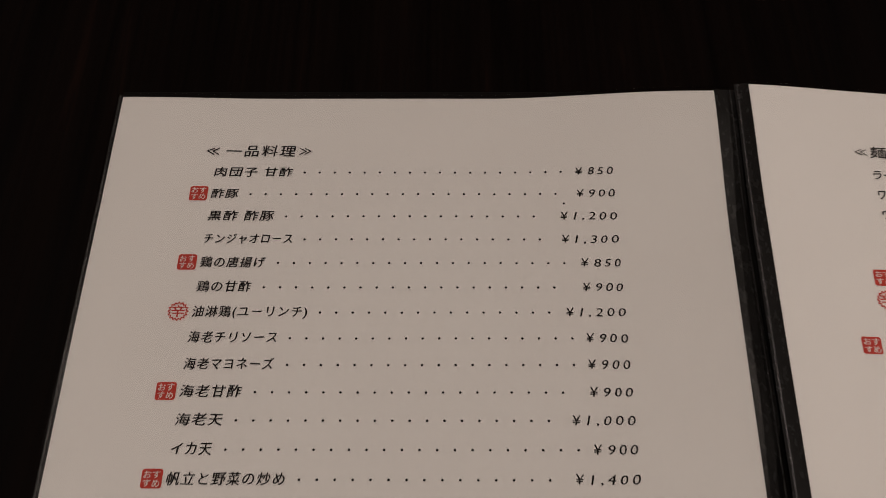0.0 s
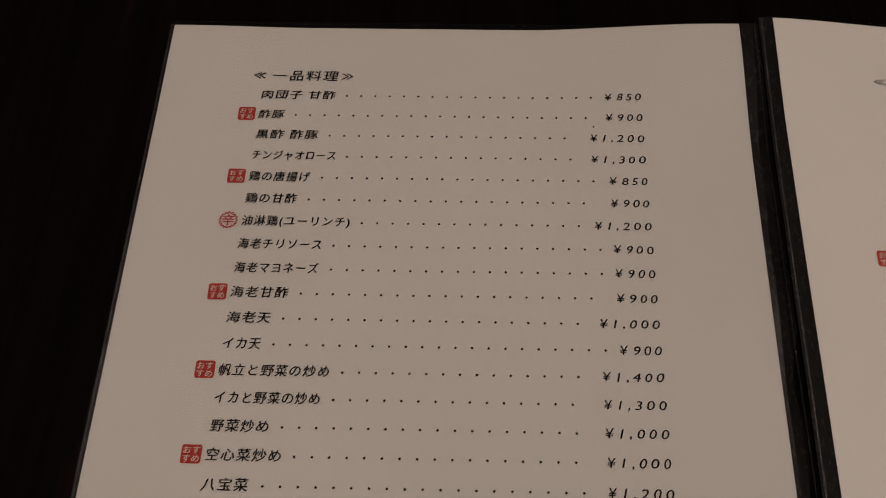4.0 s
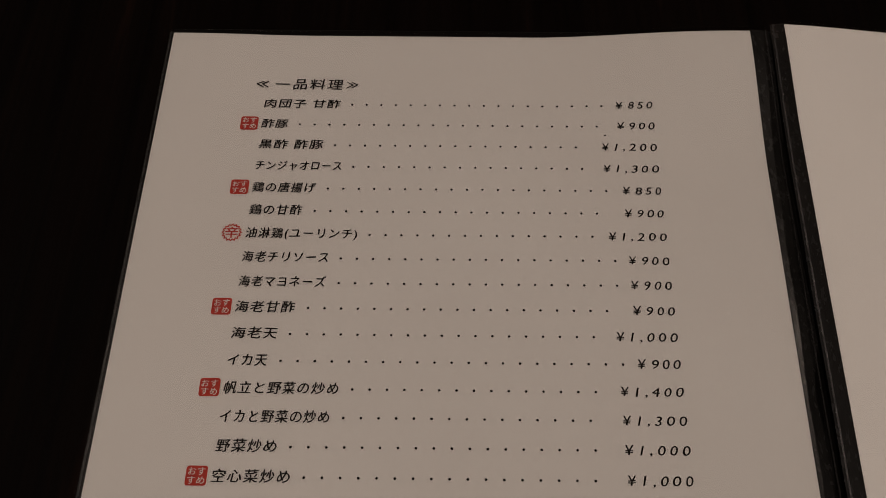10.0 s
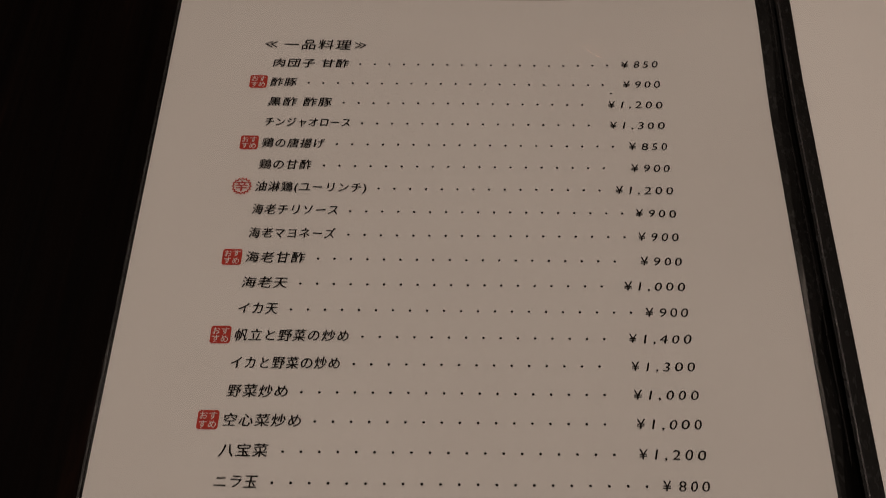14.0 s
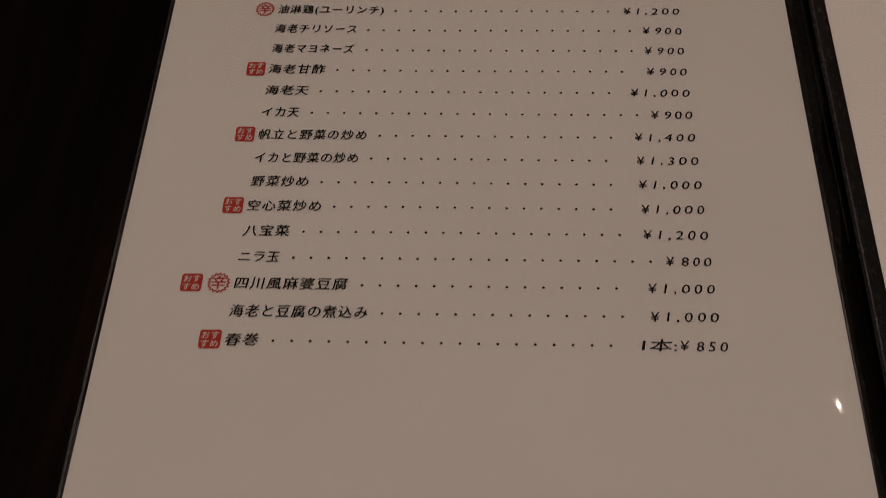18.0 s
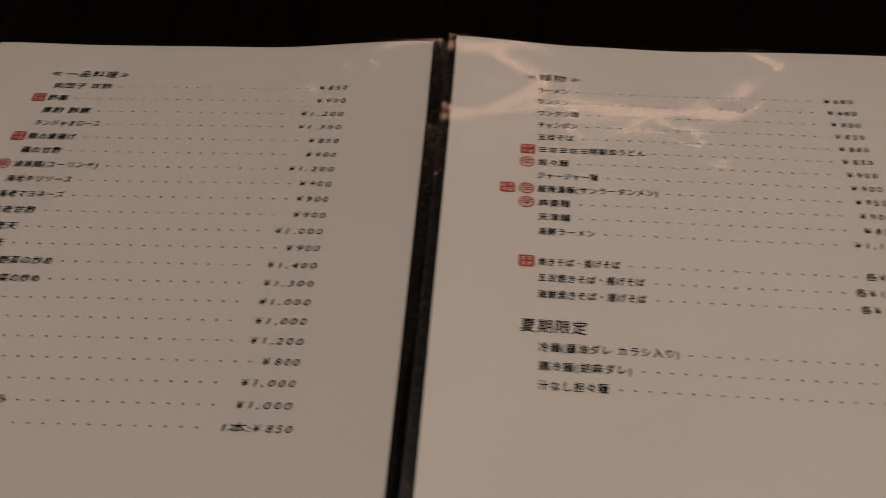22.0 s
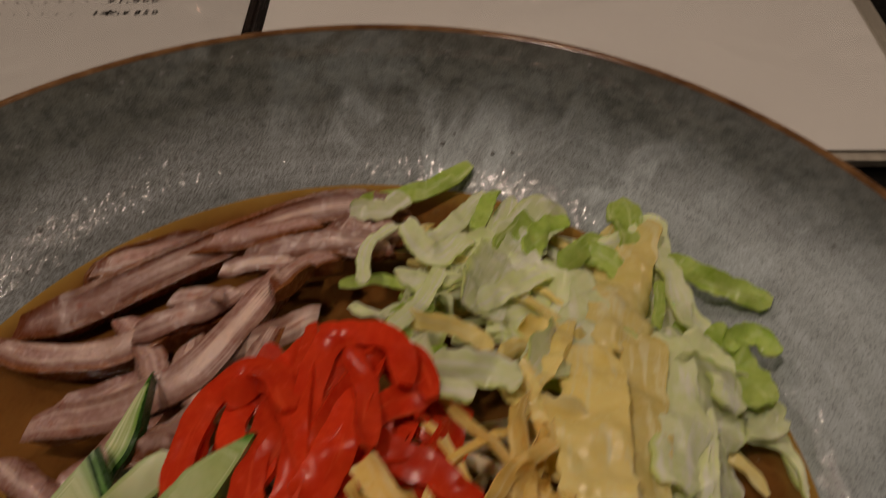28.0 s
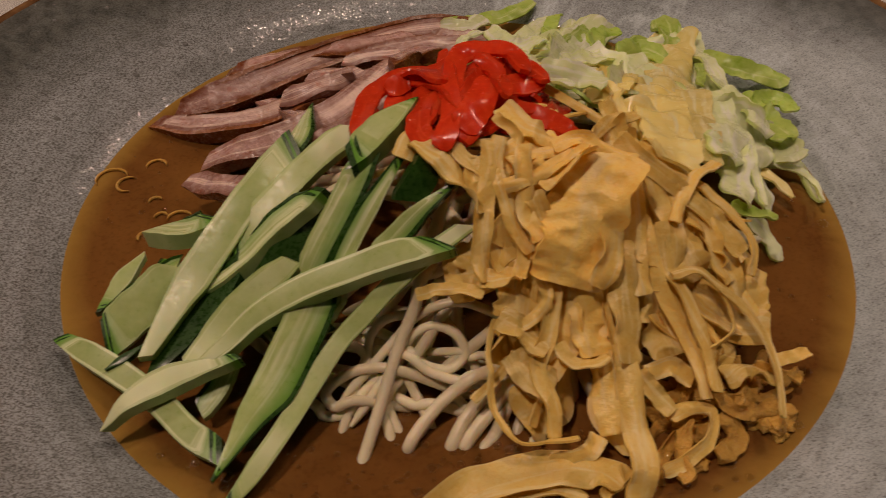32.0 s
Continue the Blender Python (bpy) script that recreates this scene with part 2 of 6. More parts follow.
# ---- the room ----
FLOOR = -0.72
for name, args in (
    ("wall_north", (-2.6, 2.9, 2.4, 2.5, FLOOR, CEILING)),
    ("wall_south", (-2.6, 2.9, -2.5, -2.4, FLOOR, CEILING)),
    ("wall_west", (-2.6, -2.5, -2.4, 2.4, FLOOR, CEILING)),
    ("wall_east", (2.8, 2.9, -2.4, 2.4, FLOOR, CEILING)),
):
    tagged(part(name, box(*args), PLASTER, None), "dark plastered restaurant wall", "wall", kind="structure")
tagged(part("floor", box(-2.6, 2.9, -2.5, 2.5, FLOOR - 0.05, FLOOR), DARK_FLOOR, None), "dark restaurant floor under the table", "floor", kind="structure")
tagged(part("ceiling", box(-2.6, 2.9, -2.5, 2.5, CEILING, CEILING + 0.05), PLASTER, None), "dark plastered ceiling with round lamps", "ceiling", kind="structure")


def ring(name, x, y, z, r0, r1, h, material, parent, label=""):
    bm = bmesh.new()
    n = 32
    prof = [(r0, 0), (r0, h), (r1, h), (r1, 0.3 * h), (r1 - 0.2 * (r1 - r0), 0)]
    rows = [[bm.verts.new((x + r * math.cos(a), y + r * math.sin(a), z + k)) for r, k in prof] for a in (2 * math.pi * i / n for i in range(n))]
    for i in range(n):
        for k in range(len(prof)):
            bm.faces.new((rows[i][k], rows[(i + 1) % n][k], rows[(i + 1) % n][(k + 1) % len(prof)], rows[i][(k + 1) % len(prof)]))
    bmesh.ops.recalc_face_normals(bm, faces=bm.faces[:])
    return part(name, bm, material, parent, label, smooth=True)


for x, y, watts, d in LAMPS:
    lamp = root("ceiling_lamp", (x, y, CEILING), "small round white ceiling downlight giving warm light", "ceiling lamp", "ceiling lamps of the room")
    ring("trim_ring", x, y, CEILING - 0.02, d / 2, d / 2 + 0.02, 0.02, METAL, lamp)
    light = bpy.data.lights.new("warm_light", "AREA")
    light.shape, light.size, light.energy, light.color = "DISK", d, watts, WARM
    glow = new("warm_light", light)
    glow.matrix_basis = pose(x, y, CEILING - 0.012)

# a long warm lamp under the ceiling across the room, mirrored in the sleeves
strip = root("long_ceiling_lamp", (0.28, 2.15, CEILING), "long white ceiling lamp with warm light", "ceiling lamp")
part("housing", box(-0.5, 1.06, 2.11, 2.19, CEILING - 0.05, CEILING - 0.0005, 0.006), METAL, strip)
light = bpy.data.lights.new("warm_light", "AREA")
light.shape, light.size, light.size_y, light.energy, light.color = "RECTANGLE", 1.5, 0.10, 2.1, (1.0, 0.54, 0.38)
new("warm_light", light).matrix_basis = pose(0.28, 2.15, CEILING - 0.056)

# ---- the table ----
table = root("dining_table", (0.12, 0.05, FLOOR), "very dark stained wooden dining table with faint grain", "table")
part("tabletop", box(-0.75, 1.0, -0.62, 0.62, -0.035, 0.0, 0.003), TABLE, table)
for lx in (-0.68, 0.93):
    for ly in (-0.55, 0.55):
        part("leg", box(lx - 0.03, lx + 0.03, ly - 0.03, ly + 0.03, FLOOR, -0.0352, 0.003), TABLE, table)

# ---- the menu folder ----
KANA = 3.6
WIDE = 4.6


def run(body, k=1.0):
    """Width of a line of brush lettering in millimetres."""
    w = 0.0
    for ch in body:
        o = ord(ch)
        w += 2.0 if ch in "()" else 2.2 if ch == "・" else 3.6 if ch == " " else KANA if 0x3040 <= o <= 0x30FF else 3.25 if o < 0x2000 or ch == "¥" else WIDE
    return w * k * 0.001


FONT = bpy.data.curves.new("lettering", "FONT")
FONT.resolution_u = 3
FONT_OB = bpy.data.objects.new("lettering", FONT)
scene.collection.objects.link(FONT_OB)


def letters(body, size, shear=0.0, spacing=1.0):
    """Flat mesh data of a line of lettering: coordinates from its left baseline, faces, width."""
    FONT.body, FONT.size, FONT.shear, FONT.space_character = body, size, shear, spacing
    bpy.context.view_layer.update()
    me = bpy.data.meshes.new_from_object(FONT_OB.evaluated_get(bpy.context.evaluated_depsgraph_get()))
    n = len(me.vertices)
    co = np.empty(n * 3)
    me.vertices.foreach_get("co", co)
    co = co.reshape(-1, 3)
    faces = [tuple(p.vertices) for p in me.polygons]
    bpy.data.meshes.remove(me)
    co[:, 0] -= co[:, 0].min()
    return co, faces, co[:, 0].max()


class Leaf:
    """A sheet on the table: its local frame, turned about the top left corner, and its height."""

    def __init__(self, x, y, turn, zfun, lean=0.0, narrow=0.0):
        self.m, self.z, self.lean, self.narrow = pose(x, y, 0, 0, 0, turn), zfun, lean, narrow

    def at(self, u, v):
        return self.m @ Vector((u * (1 + self.narrow * v) + self.lean * v, v, 0))

    def lay(self, name, pts, faces, material, parent, label="", lift=0.00025):
        verts = []
        for u, v in pts:
            p = self.at(u, v)
            verts.append((p.x, p.y, self.z(u, v) + lift))
        return raw(name, verts, faces, material, parent, label, smooth=False)

    def inscribe(self, name, body, u, v, width, size, material, parent, right=False, weight=0.0, shear=0.0, wobble=0.05, lift=0.00025, spacing=1.0):
        """A line of lettering; weight thickens its strokes, in metres."""
        co, faces, w = letters(body, size, shear, spacing)
        k = (width - weight) / w
        pts = []
        for x, y, _ in co:
            q = Vector((x * 420 + u * 900, y * 420, v * 900))
            dx, dy = noise.noise(q) * wobble * size, noise.noise(q + Vector((7, 3, 1))) * wobble * size
            pts.append((u + x * k + dx - (width if right else 0), v + y - 0.38 * size + dy))
        verts, all_faces = [], []
        steps = ((0, 0),) if not weight else ((0, 0), (weight, 0), (weight * 0.5, weight * 0.5)) if weight < 0.0003 else [(weight * 0.5 * (1 + math.cos(a)), weight * 0.5 * math.sin(a)) for a in (math.pi / 4 * i for i in range(8))]
        for i, (du, dv) in enumerate(steps):
            base = len(verts)
            for a, b in pts:
                p = self.at(a + du, b + dv)
                verts.append((p.x, p.y, self.z(a, b) + lift + 0.000006 * i))
            all_faces += [tuple(base + j for j in f) for f in faces]
        return raw(name, verts, all_faces, material, parent, smooth=False)

    def quad(self, name, u0, u1, v0, v1, material, parent, label="", lift=0.0002, n=(1, 1), corner=0.0):
        pts, faces = [], []
        if corner:
            for cu, cv, a0 in ((u1, v1, 0), (u0, v1, 90), (u0, v0, 180), (u1, v0, 270)):
                for s in range(5):
                    a = radians(a0 + 22.5 * s)
                    pts.append((cu + (-corner if cu == u1 else corner) + corner * math.cos(a), cv + (-corner if cv == v1 else corner) + corner * math.sin(a)))
            faces = [tuple(range(len(pts)))]
        else:
            for j in range(n[1] + 1):
                for i in range(n[0] + 1):
                    pts.append((u0 + (u1 - u0) * i / n[0], v0 + (v1 - v0) * j / n[1]))
            w = n[0] + 1
            faces = [(j * w + i, j * w + i + 1, (j + 1) * w + i + 1, (j + 1) * w + i) for j in range(n[1]) for i in range(n[0])]
        return self.lay(name, pts, faces, material, parent, label, lift)

    def disc(self, name, u, v, r, material, parent, label="", lift=0.0002, n=32, ry=None, rough=0.0, inner=0.0, spikes=0, depth=0.0):
        """A disc, a ring (inner radius) or a burst with spikes."""
        outer, pts = [], []
        for i in range(n):
            a = 2 * math.pi * i / n
            k = 1 + rough * noise.noise(Vector((math.cos(a) * 2, math.sin(a) * 2, u * 500)))
            if spikes:
                k -= depth * (i % 2)
            outer.append((u + r * k * math.cos(a), v + (ry or r) * k * math.sin(a)))
        if not inner:
            return self.lay(name, outer, [tuple(range(n))], material, parent, label, lift)
        pts = outer + [(u + (a - u) * inner, v + (b - v) * inner) for a, b in outer]
        return self.lay(name, pts, [(i, (i + 1) % n, n + (i + 1) % n, n + i) for i in range(n)], material, parent, label, lift)

    def dots(self, u0, u1, v, parent, step=0.0051, r=0.00044):
        pts, faces = [], []
        u = u0
        while u < u1:
            b = len(pts)
            pts += [(u + r * math.cos(a), v + r * math.sin(a)) for a in (math.pi / 3 * i for i in range(6))]
            faces.append(tuple(range(b, b + 6)))
            u += step
        if pts:
            self.lay("leader_dots", pts, faces, INK, parent)

    def recommend(self, u, v, parent):
        stamp = self.quad("recommend_stamp", u - 0.003, u + 0.003, v - 0.0028, v + 0.0028, RED_INK, parent, "red square recommendation stamp", 0.0002, corner=0.0008)
        for body, dv in (("おす", 0.0012), ("すめ", -0.0013)):
            self.inscribe("stamp_lettering", body, u - 0.0024, v + dv, 0.0048, 0.0025, WHITE_INK, parent, lift=0.0003, weight=0.00002)
        return stamp

    def spicy(self, u, v, parent):
        self.disc("spicy_burst", u, v, 0.0034, RED_INK, parent, "red spiky ring marking a spicy dish", 0.0002, n=32, spikes=16, depth=0.20, inner=0.82)
        self.inscribe("spicy_lettering", "辛", u - 0.0021, v, 0.0042, 0.0044, RED_INK, parent, weight=0.00015)


def smooth_step(a, b, x):
    t = max(0.0, min(1.0, (x - a) / (b - a)))
    return t * t * (3 - 2 * t)


def left_height(u, v):
    """The left page bulges a little and lifts at its top corners."""
    near_top = smooth_step(-0.06, 0.0, v)
    wave = 0.0048 * smooth_step(0.130, 0.205, u) + 0.0010 * smooth_step(0.05, 0.0, u)
    return 0.0028 + 0.0014 * smooth_step(-0.20, 0.0, v) + near_top * wave - near_top * 0.0006 + 0.0003 * noise.noise(Vector((u * 22, v * 16, 3)))


def right_height(u, v):
    near_top = smooth_step(-0.05, 0.0, v)
    return 0.0076 + 0.0014 * smooth_step(0.06, 0.0, u) + near_top * (0.0022 * smooth_step(0.06, 0.0, u) - 0.0012 * math.exp(-(((u - 0.1) / 0.04) ** 2))) + 0.0003 * noise.noise(Vector((u * 22, v * 16, 9)))


left = Leaf(-0.115, 0.190, 0.0, left_height, 0.009)
right = Leaf(0.105, 0.1905, -1.9, right_height, 0, 0.07)
board = Leaf(0.3453, 0.1795, -2.1, lambda u, v: 0.0030)

menu = root("menu_folder", (0.10, 0.03, 0.0), "open black menu folder with white printed pages in clear sleeves", "menu")
part("back_cover", box(-0.1166, 0.1005, -0.118, 0.1945, 0.0002, 0.0022, 0.0008), COVER, menu)
part("back_cover", box(0.1035, 0.334, -0.1175, 0.194, 0.0002, 0.0022, 0.0008), COVER, menu)
spine = part("spine", box(0.0985, 0.1060, -0.118, 0.1945, 0.0006, 0.0034, 0.001), COVER, menu)


def film_height(base, lift, seed, creases=()):
    """Height of a sleeve over its page; creases: small buckles at (u, v), with their slant."""

    def z(u, v):
        w = noise.noise(Vector((u * 16, v * 11, seed))) * 0.0006 + noise.noise(Vector((u * 60, v * 38, seed + 5))) * 0.00010
        for cu, cv, slant in creases:
            a, b = (u - cu) + slant * (v - cv), (v - cv) - slant * (u - cu)
            w += 0.0007 * math.exp(-((a / 0.0035) ** 2) - (b / 0.008) ** 2)
        return base(min(max(u, 0), 0.21), min(v, 0)) + lift + w

    return z


page_left = sheet("page", lambda u, v: left.m @ Vector((u * (1 + 0.12 * v), v, 0)), 0.209, 0.297, 42, 60, 0.0002, PAPER, menu, "white page printed with a list of dishes", left_height)
page_right = sheet("page", lambda u, v: right.at(u + 0.0004 * (1 - u / 0.2135), v), 0.2135, 0.2905, 42, 60, 0.0002, PAPER, menu, "white page printed with a list of noodle dishes", right_height)
sleeve_left = Leaf(-0.1166, 0.1908, 0.0, None)
CREASES = ((0.196, -0.222, 0.3), (0.190, -0.246, -0.2), (0.201, -0.262, 0.2), (0.185, -0.200, 0.5), (0.100, -0.281, 0.8), (0.062, -0.287, -0.6), (0.140, -0.290, 0.9), (0.028, -0.275, 0.4), (0.170, -0.284, -0.4), (0.182, -0.022, 0.9), (0.150, -0.030, 0.7))
sheet("clear_sleeve", sleeve_left.at, 0.2155, 0.306, 116, 160, 0.00012, CLEAR_WORN, menu, "glossy clear plastic sleeve", film_height(left_height, 0.0012, 2, CREASES))
sleeve_right = Leaf(0.1015, 0.1912, -1.9, None, 0, 0.07)
sheet("clear_sleeve", sleeve_right.at, 0.225, 0.303, 60, 84, 0.00012, CLEAR, menu, "glossy clear plastic sleeve", film_height(right_height, 0.0012, 7))

HEM = speckled("smoky_plastic_hem", (0.009, 0.0088, 0.0085), (0.018, 0.0175, 0.017), 50, 0.25, 0.00004, 300, spec=0.3, stretch=(1.5, 0.7, 1))
SEAM = speckled("welded_seam", (0.012, 0.012, 0.012), (0.045, 0.043, 0.043), 240, 0.25, 0.0004, 700, spec=0.5, stretch=(3, 1, 1))


def hem(place, width, height, z, seams):
    """A sealed edge of a sleeve with its welded seams."""
    strip = sheet("sleeve_hem", place, width, height, 3, 60, 0.0003, HEM, menu, "smoky clear plastic edge", z)
    for at in seams:
        sheet("weld_seam", lambda u, v: place(at + u, v), 0.0005, height, 1, 90, 0.0002, SEAM, strip, "", lambda u, v: z(at + u, v) + 0.00025 + 0.0002 * noise.noise(Vector((7 * at, v * 300, 2))))


hem(lambda u, v: left.m @ Vector((0.2094 * (1 + 0.12 * v) + u, v + 0.001, 0)), 0.0068, 0.300, lambda u, v: left_height(0.209, v) - 0.0004 - 0.10 * u + 0.0003 * noise.noise(Vector((u * 90, v * 40, 1))), (0.0052,))
hem(lambda u, v: left.m @ Vector((-0.0018 + u, v + 0.001, 0)), 0.0017, 0.300, lambda u, v: left_height(0.0, v) - 0.0006 + 0.0003 * noise.noise(Vector((u * 90, v * 40, 4))), (0.0004,))
hem(lambda u, v: right.at(-0.0042 + u, v + 0.001), 0.0047, 0.294, lambda u, v: right_height(0.0, v) - 0.0016 + 0.25 * u + 0.0003 * noise.noise(Vector((u * 90, v * 40, 6))), (0.0006,))

FIRST = [
    ("肉団子 甘酢", "¥850", ""), ("酢豚", "¥900", "r"), ("黒酢 酢豚", "¥1,200", ""), ("チンジャオロース", "¥1,300", ""), ("鶏の唐揚げ", "¥850", "r"),
    ("鶏の甘酢", "¥900", ""), ("油淋鶏(ユーリンチ)", "¥1,200", "s"), ("海老チリソース", "¥900", ""), ("海老マヨネーズ", "¥900", ""), ("海老甘酢", "¥900", "r"),
    ("海老天", "¥1,000", ""), ("イカ天", "¥900", ""), ("帆立と野菜の炒め", "¥1,400", "r"), ("イカと野菜の炒め", "¥1,300", ""), ("野菜炒め", "¥1,000", ""),
    ("空心菜炒め", "¥1,000", "r"), ("八宝菜", "¥1,200", ""), ("ニラ玉", "¥800", ""), ("四川風麻婆豆腐", "¥1,000", "rs"), ("海老と豆腐の煮込み", "¥1,000", ""),
    ("春巻", "1本:¥850", "r"),
]
SECOND = [
    ("ラーメン", "¥680", "", 0), ("ワンタン", "¥680", "", 1), ("ワンタン麺", "¥800", "", 2), ("チャンポン", "¥850", "", 3), ("五目そば", "¥880", "", 4),
    ("    特製皿うどん", "¥850", "r", 5), ("担々麺", "¥900", "s", 6), ("ジャージャー麺", "¥900", "", 7), ("酸辣湯麺(サンラータンメン)", "¥950", "rs", 8),
    ("麻婆麺", "¥900", "s", 9), ("天津麺", "¥850", "", 10), ("海鮮ラーメン", "¥1,100", "", 11), ("焼きそば・揚げそば", "各¥850", "r", 13),
    ("五目焼きそば・揚げそば", "各¥1,000", "", 14), ("海鮮焼きそば・揚げそば", "各¥1,100", "", 15), ("冷麺(醤油ダレ カラシ入り)", "¥1,000", "", 18),
    ("鶏冷麺(胡麻ダレ)", "¥1,000", "", 19), ("汁なし担々麺", "¥1,000", "", 20),
]


def menu_row(leaf, page, name, price, marks, u, v, end, k):
    w = run(name, k)
    if name.startswith(" "):
        # the house's own name stands as plain bars
        name, lead = name.strip(), 5 * WIDE * k * 0.001
        for i in range(5):
            for low in (-0.0014, -0.0003, 0.0008):
                leaf.quad("name_bar", u + (i + 0.12) * lead / 5, u + (i + 0.85) * lead / 5, v + low, v + low + 0.0005, INK, page)
        tail = run(name, k)
        leaf.inscribe("dish_name", name, u + lead, v, tail, 0.0041, INK, page, weight=0.00014, shear=0.10, spacing=1.16)
        w = lead + tail
    else:
        leaf.inscribe("dish_name", name, u, v, w, 0.0041, INK, page, weight=0.00014, shear=0.10, spacing=1.16)
    pw = run(price, 1.0 if k == 1.0 else 0.93)
    sign, digits = price.split("¥")
    dw = run(digits, 0.88 if k == 1.0 else 0.82)
    leaf.inscribe("price", digits, end, v, dw, 0.0040, INK, page, right=True, weight=0.00007, shear=0.18, spacing=1.42)
    leaf.inscribe("price_sign", "¥", end - dw - 0.0017, v, run("¥", 0.78), 0.0040, INK, page, right=True, weight=0.00009, shear=0.12)
    if sign:
        leaf.inscribe("price_sign", sign, end - dw - 0.0050, v, run(sign, 0.88), 0.0040, INK, page, right=True, weight=0.00009, shear=0.12)
    leaf.dots(u + w + 0.0040, end - pw - 0.0040, v - 0.0003, page, 0.0051 if k == 1.0 else 0.0048)
    if "r" in marks:
        leaf.recommend(u - (0.0042 if "s" not in marks else 0.0122), v, page)
    if "s" in marks:
        leaf.spicy(u - 0.0045, v, page)


for body, u, w in (("≪", 0.0330, 0.0042), ("≫", 0.0648, 0.0042)):
    left.inscribe("heading_bracket", body, u, -0.0228, w, 0.006, INK, page_left)
left.inscribe("heading", "一品料理", 0.0396, -0.0228, 0.0238, 0.0052, INK, page_left, weight=0.00012, shear=0.08, spacing=1.2)
for i, (name, price, marks) in enumerate(FIRST):
    menu_row(left, page_left, name, price, marks, 0.0367, -0.0314 - 0.00863 * i, 0.1717 + (0.0015 if price[0] == "1" else 0), 1.0)
left.disc("ink_speck", 0.1545, -0.0440, 0.00035, INK, page_left)

for body, u, w in (("≪", 0.0335, 0.004), ("≫", 0.0530, 0.004)):
    right.inscribe("heading_bracket", body, u, -0.0255, w, 0.0055, GREY_INK, page_right)
right.inscribe("heading", "麺物", 0.0385, -0.0255, 0.0125, 0.0050, INK, page_right, weight=0.00010, shear=0.08, spacing=1.2)
for name, price, marks, i in SECOND:
    menu_row(right, page_right, name, price, marks, 0.0383, -0.0345 - 0.00765 * i, 0.1755, 0.93)
right.inscribe("heading", "夏期限定", 0.0320, -0.0345 - 0.00765 * 16.85, 0.0236, 0.0062, INK, page_right, weight=0.00014, shear=0.08, spacing=1.12)


# beige, darker than the top page, so that the lower pages stand apart
EDGE = speckled("beige_sleeve_edge", (0.34, 0.31, 0.26), (0.56, 0.52, 0.45), 60, 0.3, stretch=(8, 0.5, 1))
LINE = speckled("sleeve_gap_shade", (0.24, 0.22, 0.185), (0.36, 0.33, 0.28), 80, 0.3, stretch=(2, 0.5, 1))
# further pages under the right one, fanned out a little towards the right
for i in range(5):
    low = 0.0044 + 0.00055 * i
    off = 0.0017 * (5 - i)
    place = Leaf(0.106 + off, 0.1885, -1.9, None, 0, 0.07).at
    under = sheet("under_page", place, 0.2135, 0.2922, 6, 8, 0.0003, EDGE, menu, "", lambda u, v, low=low: low - 0.0016 * smooth_step(-0.07, 0.0, v))
    # a narrow darker strip paints the shade in the gap between pages
    sheet("page_edge_line", lambda u, v: place(0.2129 + u, v), 0.00035, 0.2922, 1, 8, 0.0001, LINE, under, "", lambda u, v, low=low: low + 0.00015 - 0.0016 * smooth_step(-0.07, 0.0, v))

# ---- the summer menu board ----
GREEN_INK = ink("green_print", (0.20, 0.30, 0.03), (0.28, 0.38, 0.05))
PALE_BLUE = speckled("pale_blue_print", (0.13, 0.19, 0.30), (0.20, 0.26, 0.37), 120, 0.6, spec=0.1)
PLATE_INK = speckled("grey_blue_print", (0.22, 0.30, 0.38), (0.36, 0.44, 0.52), 90, 0.6, spec=0.1)
YOLK_INK = speckled("yellow_print", (0.45, 0.27, 0.03), (0.80, 0.60, 0.12), 420, 0.6, spec=0.1, stretch=(1, 0.35, 1))
DISH_INK = speckled("dish_print", (0.13, 0.18, 0.24), (0.24, 0.30, 0.37), 70, 0.6, spec=0.1)
LILAC_INK = speckled("lilac_print", (0.42, 0.45, 0.58), (0.55, 0.57, 0.68), 150, 0.6, spec=0.1)
SAUCE_INK = speckled("brown_print", (0.16, 0.05, 0.012), (0.28, 0.10, 0.02), 200, 0.6, spec=0.1)
LEAF_INK = speckled("leaf_print", (0.03, 0.10, 0.015), (0.22, 0.36, 0.06), 300, 0.6, spec=0.1)
BERRY_INK = speckled("scarlet_print", (0.40, 0.03, 0.02), (0.60, 0.10, 0.06), 300, 0.6, spec=0.1)
summer = root("summer_menu_board", (0.45, 0.03, 0.0), "black board with a blue and white summer noodle poster", "menu")
part("backing_board", box(0.3355, 0.585, -0.145, 0.1900, 0.0002, 0.0024, 0.0008), COVER, summer)
poster = sheet("poster", board.at, 0.21, 0.297, 4, 4, 0.0003, PAPER, summer, "printed white poster with blue band", board.z)
sheet("clear_sleeve", Leaf(0.338, 0.1845, -2.6, None).at, 0.232, 0.312, 50, 66, 0.00012, CLEAR, summer, "glossy clear plastic sleeve", film_height(lambda u, v: 0.0034, 0.0006, 13))
board.quad("blue_band", 0.0070, 0.0372, -0.2875, -0.0095, BLUE_INK, poster)
board.quad("photo_ground", 0.0376, 0.2030, -0.1030, -0.0095, PALE_BLUE, poster)
board.quad("green_panel", 0.0376, 0.2030, -0.2875, -0.1034, GREEN_INK, poster)
board.disc("printed_plate", 0.121, -0.055, 0.080, PLATE_INK, poster, "", 0.00028, 48, 0.0450)
board.disc("printed_plate_hollow", 0.121, -0.055, 0.0785, DISH_INK, poster, "", 0.00034, 48, 0.0436)
board.disc("printed_sauce", 0.112, -0.0535, 0.058, SAUCE_INK, poster, "", 0.00040, 36, 0.0285, 0.15)
